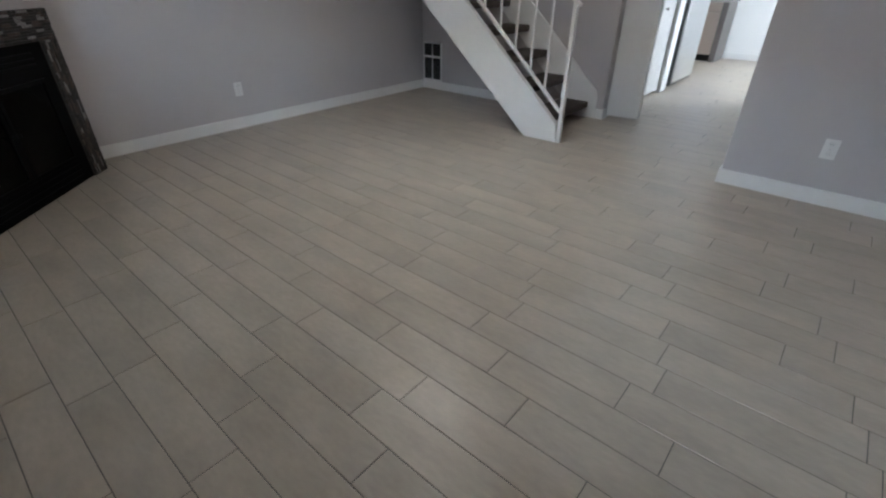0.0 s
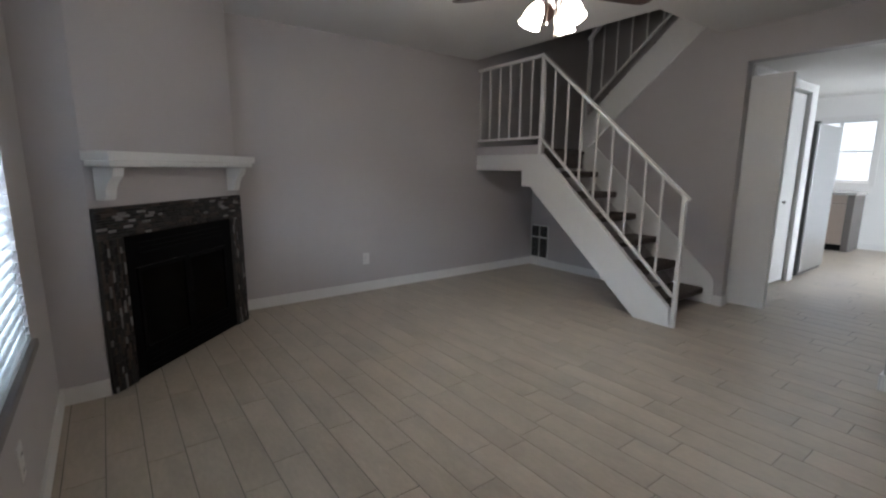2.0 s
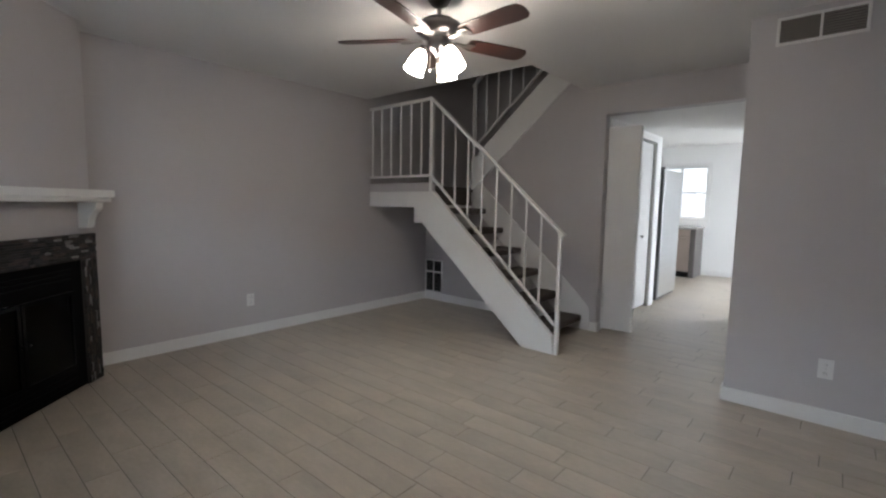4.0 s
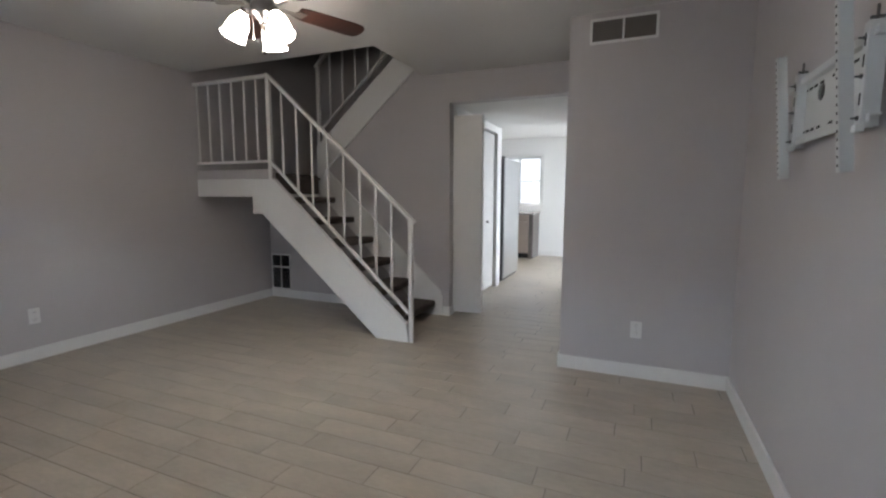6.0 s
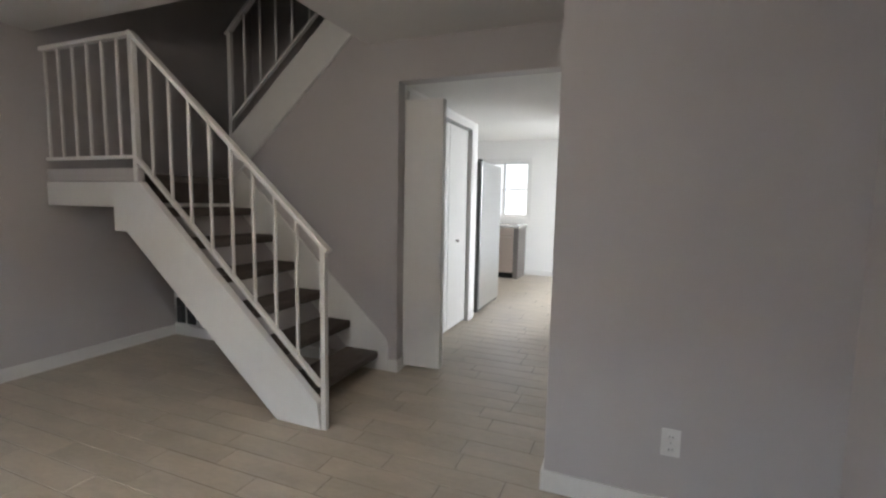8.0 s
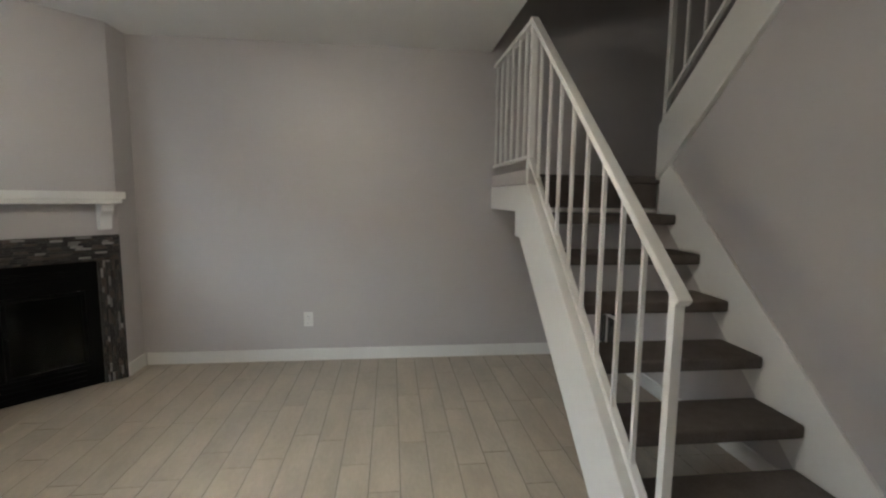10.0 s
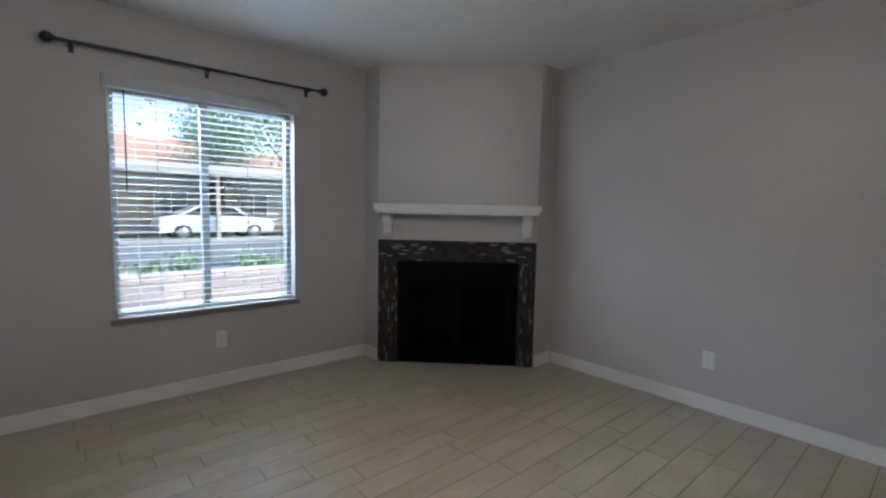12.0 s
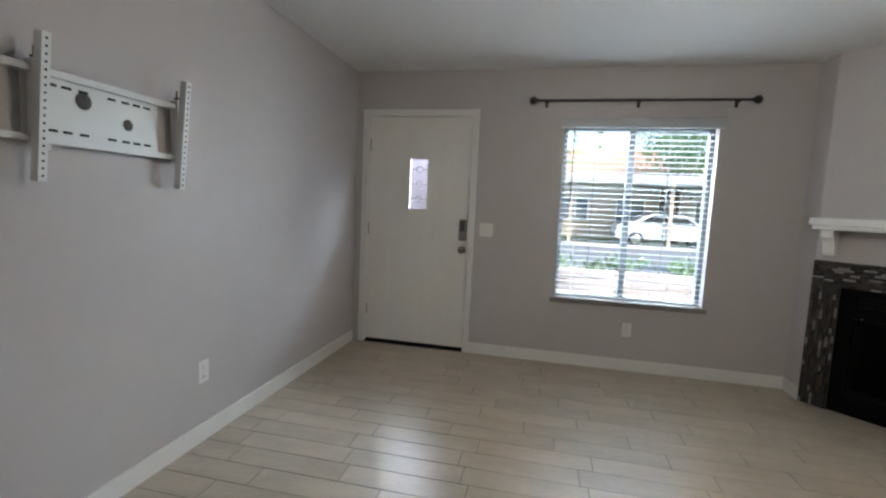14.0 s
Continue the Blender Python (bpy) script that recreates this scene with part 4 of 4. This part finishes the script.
def house(label, x0, x1, y, depth, height, wall_mat, storeys, bays, hip):
    """A neighbouring house whose front faces the street."""
    b = thing("house", label, "house", ((x0 + x1) / 2, y, -0.12))
    bpy.context.view_layer.update()
    w = under(part("wall", one(x0, x1, y - depth, y, -0.12, height), wall_mat, None), b)
    rise = hip
    rb = prism([(y + 0.7, height - 0.05), (y - depth / 2, height + rise), (y - depth - 0.7, height - 0.05), (y - depth - 0.7, height - 0.2), (y - depth / 2, height + rise - 0.18), (y + 0.7, height - 0.2)], "x", x0 - 0.5, x1 + 0.5)
    under(part("roof", rb, ROOFM, None, "terracotta tile roof"), b)
    step = (x1 - x0) / bays
    for s in range(storeys):
        for k in range(bays):
            cx = x0 + step * (k + 0.5)
            z0 = 0.75 + 2.75 * s
            wn_ = under(part("window", joined(one(cx - 0.75, cx - 0.68, y, y + 0.05, z0, z0 + 1.3), one(cx + 0.68, cx + 0.75, y, y + 0.05, z0, z0 + 1.3), one(cx - 0.68, cx + 0.68, y, y + 0.05, z0, z0 + 0.07), one(cx - 0.68, cx + 0.68, y, y + 0.05, z0 + 1.23, z0 + 1.3), one(cx - 0.03, cx + 0.03, y, y + 0.05, z0 + 0.07, z0 + 1.23)), ALU, None), b)
            bpy.context.view_layer.update()
            under(part("pane", one(cx - 0.68, cx + 0.68, y + 0.01, y + 0.02, z0 + 0.07, z0 + 1.23), CURTAIN, None), wn_)
    return b


house("low pale stucco house with pink-brown tile roof across the road", -24, -7.2, -21.5, 8, 3.0, STUCCO_W, 1, 6, 1.5)
house("low tan stucco house with pink-brown tile roof across the road", -6.4, 14, -22.5, 8, 3.3, STUCCO, 1, 7, 1.9)
house("pale stucco house seen from the kitchen window", -9, 6, 22, 8, 5.4, STUCCO_W, 2, 5, 1.6).matrix_world = pose(-1.5, 22, -0.12, 0, 0, 180)
carport = thing("carport", "long flat carport roof on slim posts", "carport", (-4, -18, -0.12))
bpy.context.view_layer.update()
under(part("roof", one(-14, 7, -20.5, -16.2, 2.62, 2.72, 0.02), STUCCO_W, None), carport)
for i in range(3):
    under(part("fascia_board", one(-14, 7, -16.2 + 0.015 * i, -16.165 + 0.015 * i, 2.56 + 0.11 * i, 2.66 + 0.11 * i, 0.006), STUCCO_W, None), carport)
for x in (-13.5, -9.5, -5.5, -1.5, 2.5, 6.5):
    under(part("post", one(x - 0.07, x + 0.07, -16.5, -16.36, -0.12, 2.62), STUCCO, None), carport)


def car(label, x, y, rz, paint):
    c = thing("car", label, "car", (x, y, -0.10), "", rz)
    side = [(-2.15, 0.32), (-2.2, 0.62), (-2.1, 0.86), (-1.2, 0.95), (-0.55, 1.38), (0.75, 1.42), (1.5, 1.02), (2.1, 0.92), (2.2, 0.6), (2.15, 0.32)]
    part("body", prism(side, "y", -0.86, 0.86, 0.05), paint, c)
    part("window", prism([(-1.05, 0.98), (-0.5, 1.33), (0.7, 1.36), (1.3, 1.02)], "y", -0.868, 0.868, 0.004), CARGLASS, c)
    for wx in (-1.35, 1.35):
        for wy in (-0.8, 0.8):
            w = part("wheel", lathe([(0.2, -0.1), (0.3, -0.1), (0.32, -0.07), (0.32, 0.07), (0.3, 0.1), (0.2, 0.1)], 24, pose(wx, wy, 0.325, 90)), TYRE, c)
            part("rim", lathe([(0.001, -0.101), (0.2, -0.101), (0.2, 0.101), (0.001, 0.101)], 20, pose(wx, wy, 0.325, 90)), STEEL, w)
    for sy in (-0.6, 0.6):
        part("headlight", one(-2.20, -2.12, sy - 0.18, sy + 0.18, 0.62, 0.76, 0.02), PLASTIC, c)
    return c


car("white parked saloon car under the carport edge", -5.6, -17.4, 0, CARW)
car("white parked saloon car under the carport", -11.2, -18.2, 90, CARW)


def leafy(seed, count, centre, radii, size, bm=None):
    """A crown or shrub of many small leaf blades in clumps, with gaps between."""
    rng = random.Random(seed)
    clumps = []
    for _ in range(max(5, count // 90)):
        d = Vector((rng.gauss(0, 1), rng.gauss(0, 1), rng.gauss(0, 1))).normalized() * rng.uniform(0.35, 1.0)
        clumps.append((Vector((centre[0] + d.x * radii[0], centre[1] + d.y * radii[1], centre[2] + d.z * radii[2])), rng.uniform(0.18, 0.38)))
    verts, faces = [], []
    for _ in range(count):
        c, s = rng.choice(clumps)
        p = c + Vector((rng.gauss(0, s) * radii[0], rng.gauss(0, s) * radii[1], rng.gauss(0, s) * radii[2]))
        q = Euler((rng.uniform(0, 6.3), rng.uniform(0, 6.3), rng.uniform(0, 6.3))).to_matrix()
        k = len(verts)
        ln = size * rng.uniform(0.6, 1.3)
        for v in ((-0.5, 0, 0), (0, 0.28, 0.06), (0.5, 0, 0), (0, -0.28, 0.06)):
            verts.append(p + q @ (Vector(v) * ln))
        faces.append((k, k + 1, k + 2, k + 3))
    me = bpy.data.meshes.new("crown")
    me.from_pydata(verts, [], faces)
    out = bmesh.new()
    out.from_mesh(me)
    bpy.data.meshes.remove(me)
    return out


def tree(label, x, y, height, spread, seed):
    t = thing("tree", label, "tree", (x, y, -0.12))
    rng = random.Random(seed)
    bm = bmesh.new()
    rod(bm, (0, 0, 0), (0.1, 0.05, height * 0.45), 0.16, 10, 0.11)
    for k in range(7):
        a = k * 0.9 + rng.uniform(-0.3, 0.3)
        e = Vector((spread * 0.6 * math.cos(a), spread * 0.6 * math.sin(a), height * rng.uniform(0.6, 0.85)))
        rod(bm, (0.1, 0.05, height * rng.uniform(0.35, 0.45)), e, 0.07, 7, 0.02)
    part("trunk", bm, BARK, t)
    part("crown", leafy(seed, 5200, (0.1, 0, height * 0.75), (spread, spread, height * 0.3), 0.17), LEAF, t)
    return t


tree("leafy green street tree beside the road", -6.4, -9.3 + 3.6, 5.4, 1.7, 3)
tree("tall leafy tree behind the carport", -10.2, -19.6, 7.6, 2.7, 4)
tree("tall leafy tree between the low houses", -6.9, -20.9, 6.4, 1.8, 9)
tree("young leafy tree on the verge", 0.2, -5.9 + 1.9, 4.4, 1.1, 6)
for i, (x, y, s) in enumerate(((-2.6, -3.2, 0.45), (-1.5, -3.4, 0.40), (-0.5, -3.1, 0.42), (0.5, -3.6, 0.4), (-3.6, -3.3, 0.38))):
    g = tagged(part("shrub", leafy(20 + i, 900, (0, 0, s * 0.9), (s, s * 0.8, s * 0.7), 0.09), LEAF), "low green shrub behind the patio wall", "shrub", "shrubs by the patio wall")
    g.location = (x, y, -0.12)

# ---------------------------------------------------------------- floor of wood-look tile planks, last
floor = built("floor", one(XW, XE, YS, YB, -0.010, -0.0022), GROUT, "pale brown-grey wood-look tile plank floor", "floor")
PW, PL, GAP = 0.1432, 0.588, 0.0034
random.seed(21)
plank_meshes = {}


def plank_mesh(ln, wd):
    key = (round(ln, 3), round(wd, 3))
    if key not in plank_meshes:
        bm = one(-ln / 2, ln / 2, -wd / 2, wd / 2, -0.007, 0.0)
        bmesh.ops.bevel(bm, geom=[e for e in bm.edges if all(v.co.z > -0.001 for v in e.verts)], offset=0.0012, segments=1, affect="EDGES")
        me = bpy.data.meshes.new("plank")
        bm.to_mesh(me)
        bm.free()
        me.materials.append(PLANK)
        plank_meshes[key] = me
    return plank_meshes[key]


def in_floor(x0, x1, y):
    """The stretches of a row at y that are floor."""
    if y < FB.y:
        lo = FA.x - (y - FA.y) * (FA.x - FB.x) / (FB.y - FA.y) if y > FA.y else FA.x
        return lo - 0.06, XE
    if y < YN + 0.15:
        return XW, XE
    if y < YD:
        return XW, XC
    return (XJ - 0.1 if y < YK else XW), (XC if y < YK else XE)


rest = []
made_planks = 0
y = YS
y_first = 0.8535 - 6 * PW + 0.002
k = 0
while True:
    ya = y_first + PW * k
    yb = ya + PW
    k += 1
    if ya >= YB:
        break
    if yb <= YS:
        continue
    a, b = max(ya, YS), min(yb, YB)
    lo, hi = in_floor(XW, XE, b - 0.005)
    start = {5: -0.45, 6: -0.574, 7: -0.168, 8: -0.088, 9: -0.361, 10: 0.054}.get(k - 1, random.uniform(0, PL))
    x = start - PL * math.ceil((start - lo) / PL)
    while x < hi:
        p, q = max(x, lo), min(x + PL, hi)
        x += PL
        if q - p < 0.03:
            continue
        ln, wd = q - p - GAP, b - a - GAP
        if (a + b) / 2 < YD and made_planks < 330:
            o = new("plank", plank_mesh(ln, wd))
            o.parent = floor
            o.location = ((p + q) / 2, (a + b) / 2, random.uniform(-0.0006, 0.0))
            made_planks += 1
        else:
            rest.append(((p + q) / 2, (a + b) / 2, ln, wd))
verts, faces = [], []
for cx, cy, ln, wd in rest:
    n0 = len(verts)
    for z, i in ((-0.0015, 0.0), (0.0, 0.0012)):
        for sx, sy in ((-1, -1), (1, -1), (1, 1), (-1, 1)):
            verts.append((cx + sx * (ln / 2 - i), cy + sy * (wd / 2 - i), z))
    faces.append((n0 + 4, n0 + 5, n0 + 6, n0 + 7))
    for e in range(4):
        faces.append((n0 + e, n0 + (e + 1) % 4, n0 + 4 + (e + 1) % 4, n0 + 4 + e))
me = bpy.data.meshes.new("hall_planks")
me.from_pydata(verts, [], faces)
me.materials.append(PLANK)
hp = new("hall_planks", me)
hp.parent = floor
tagged(hp, "wood-look tile planks in the hall and kitchen", kind="stuff")
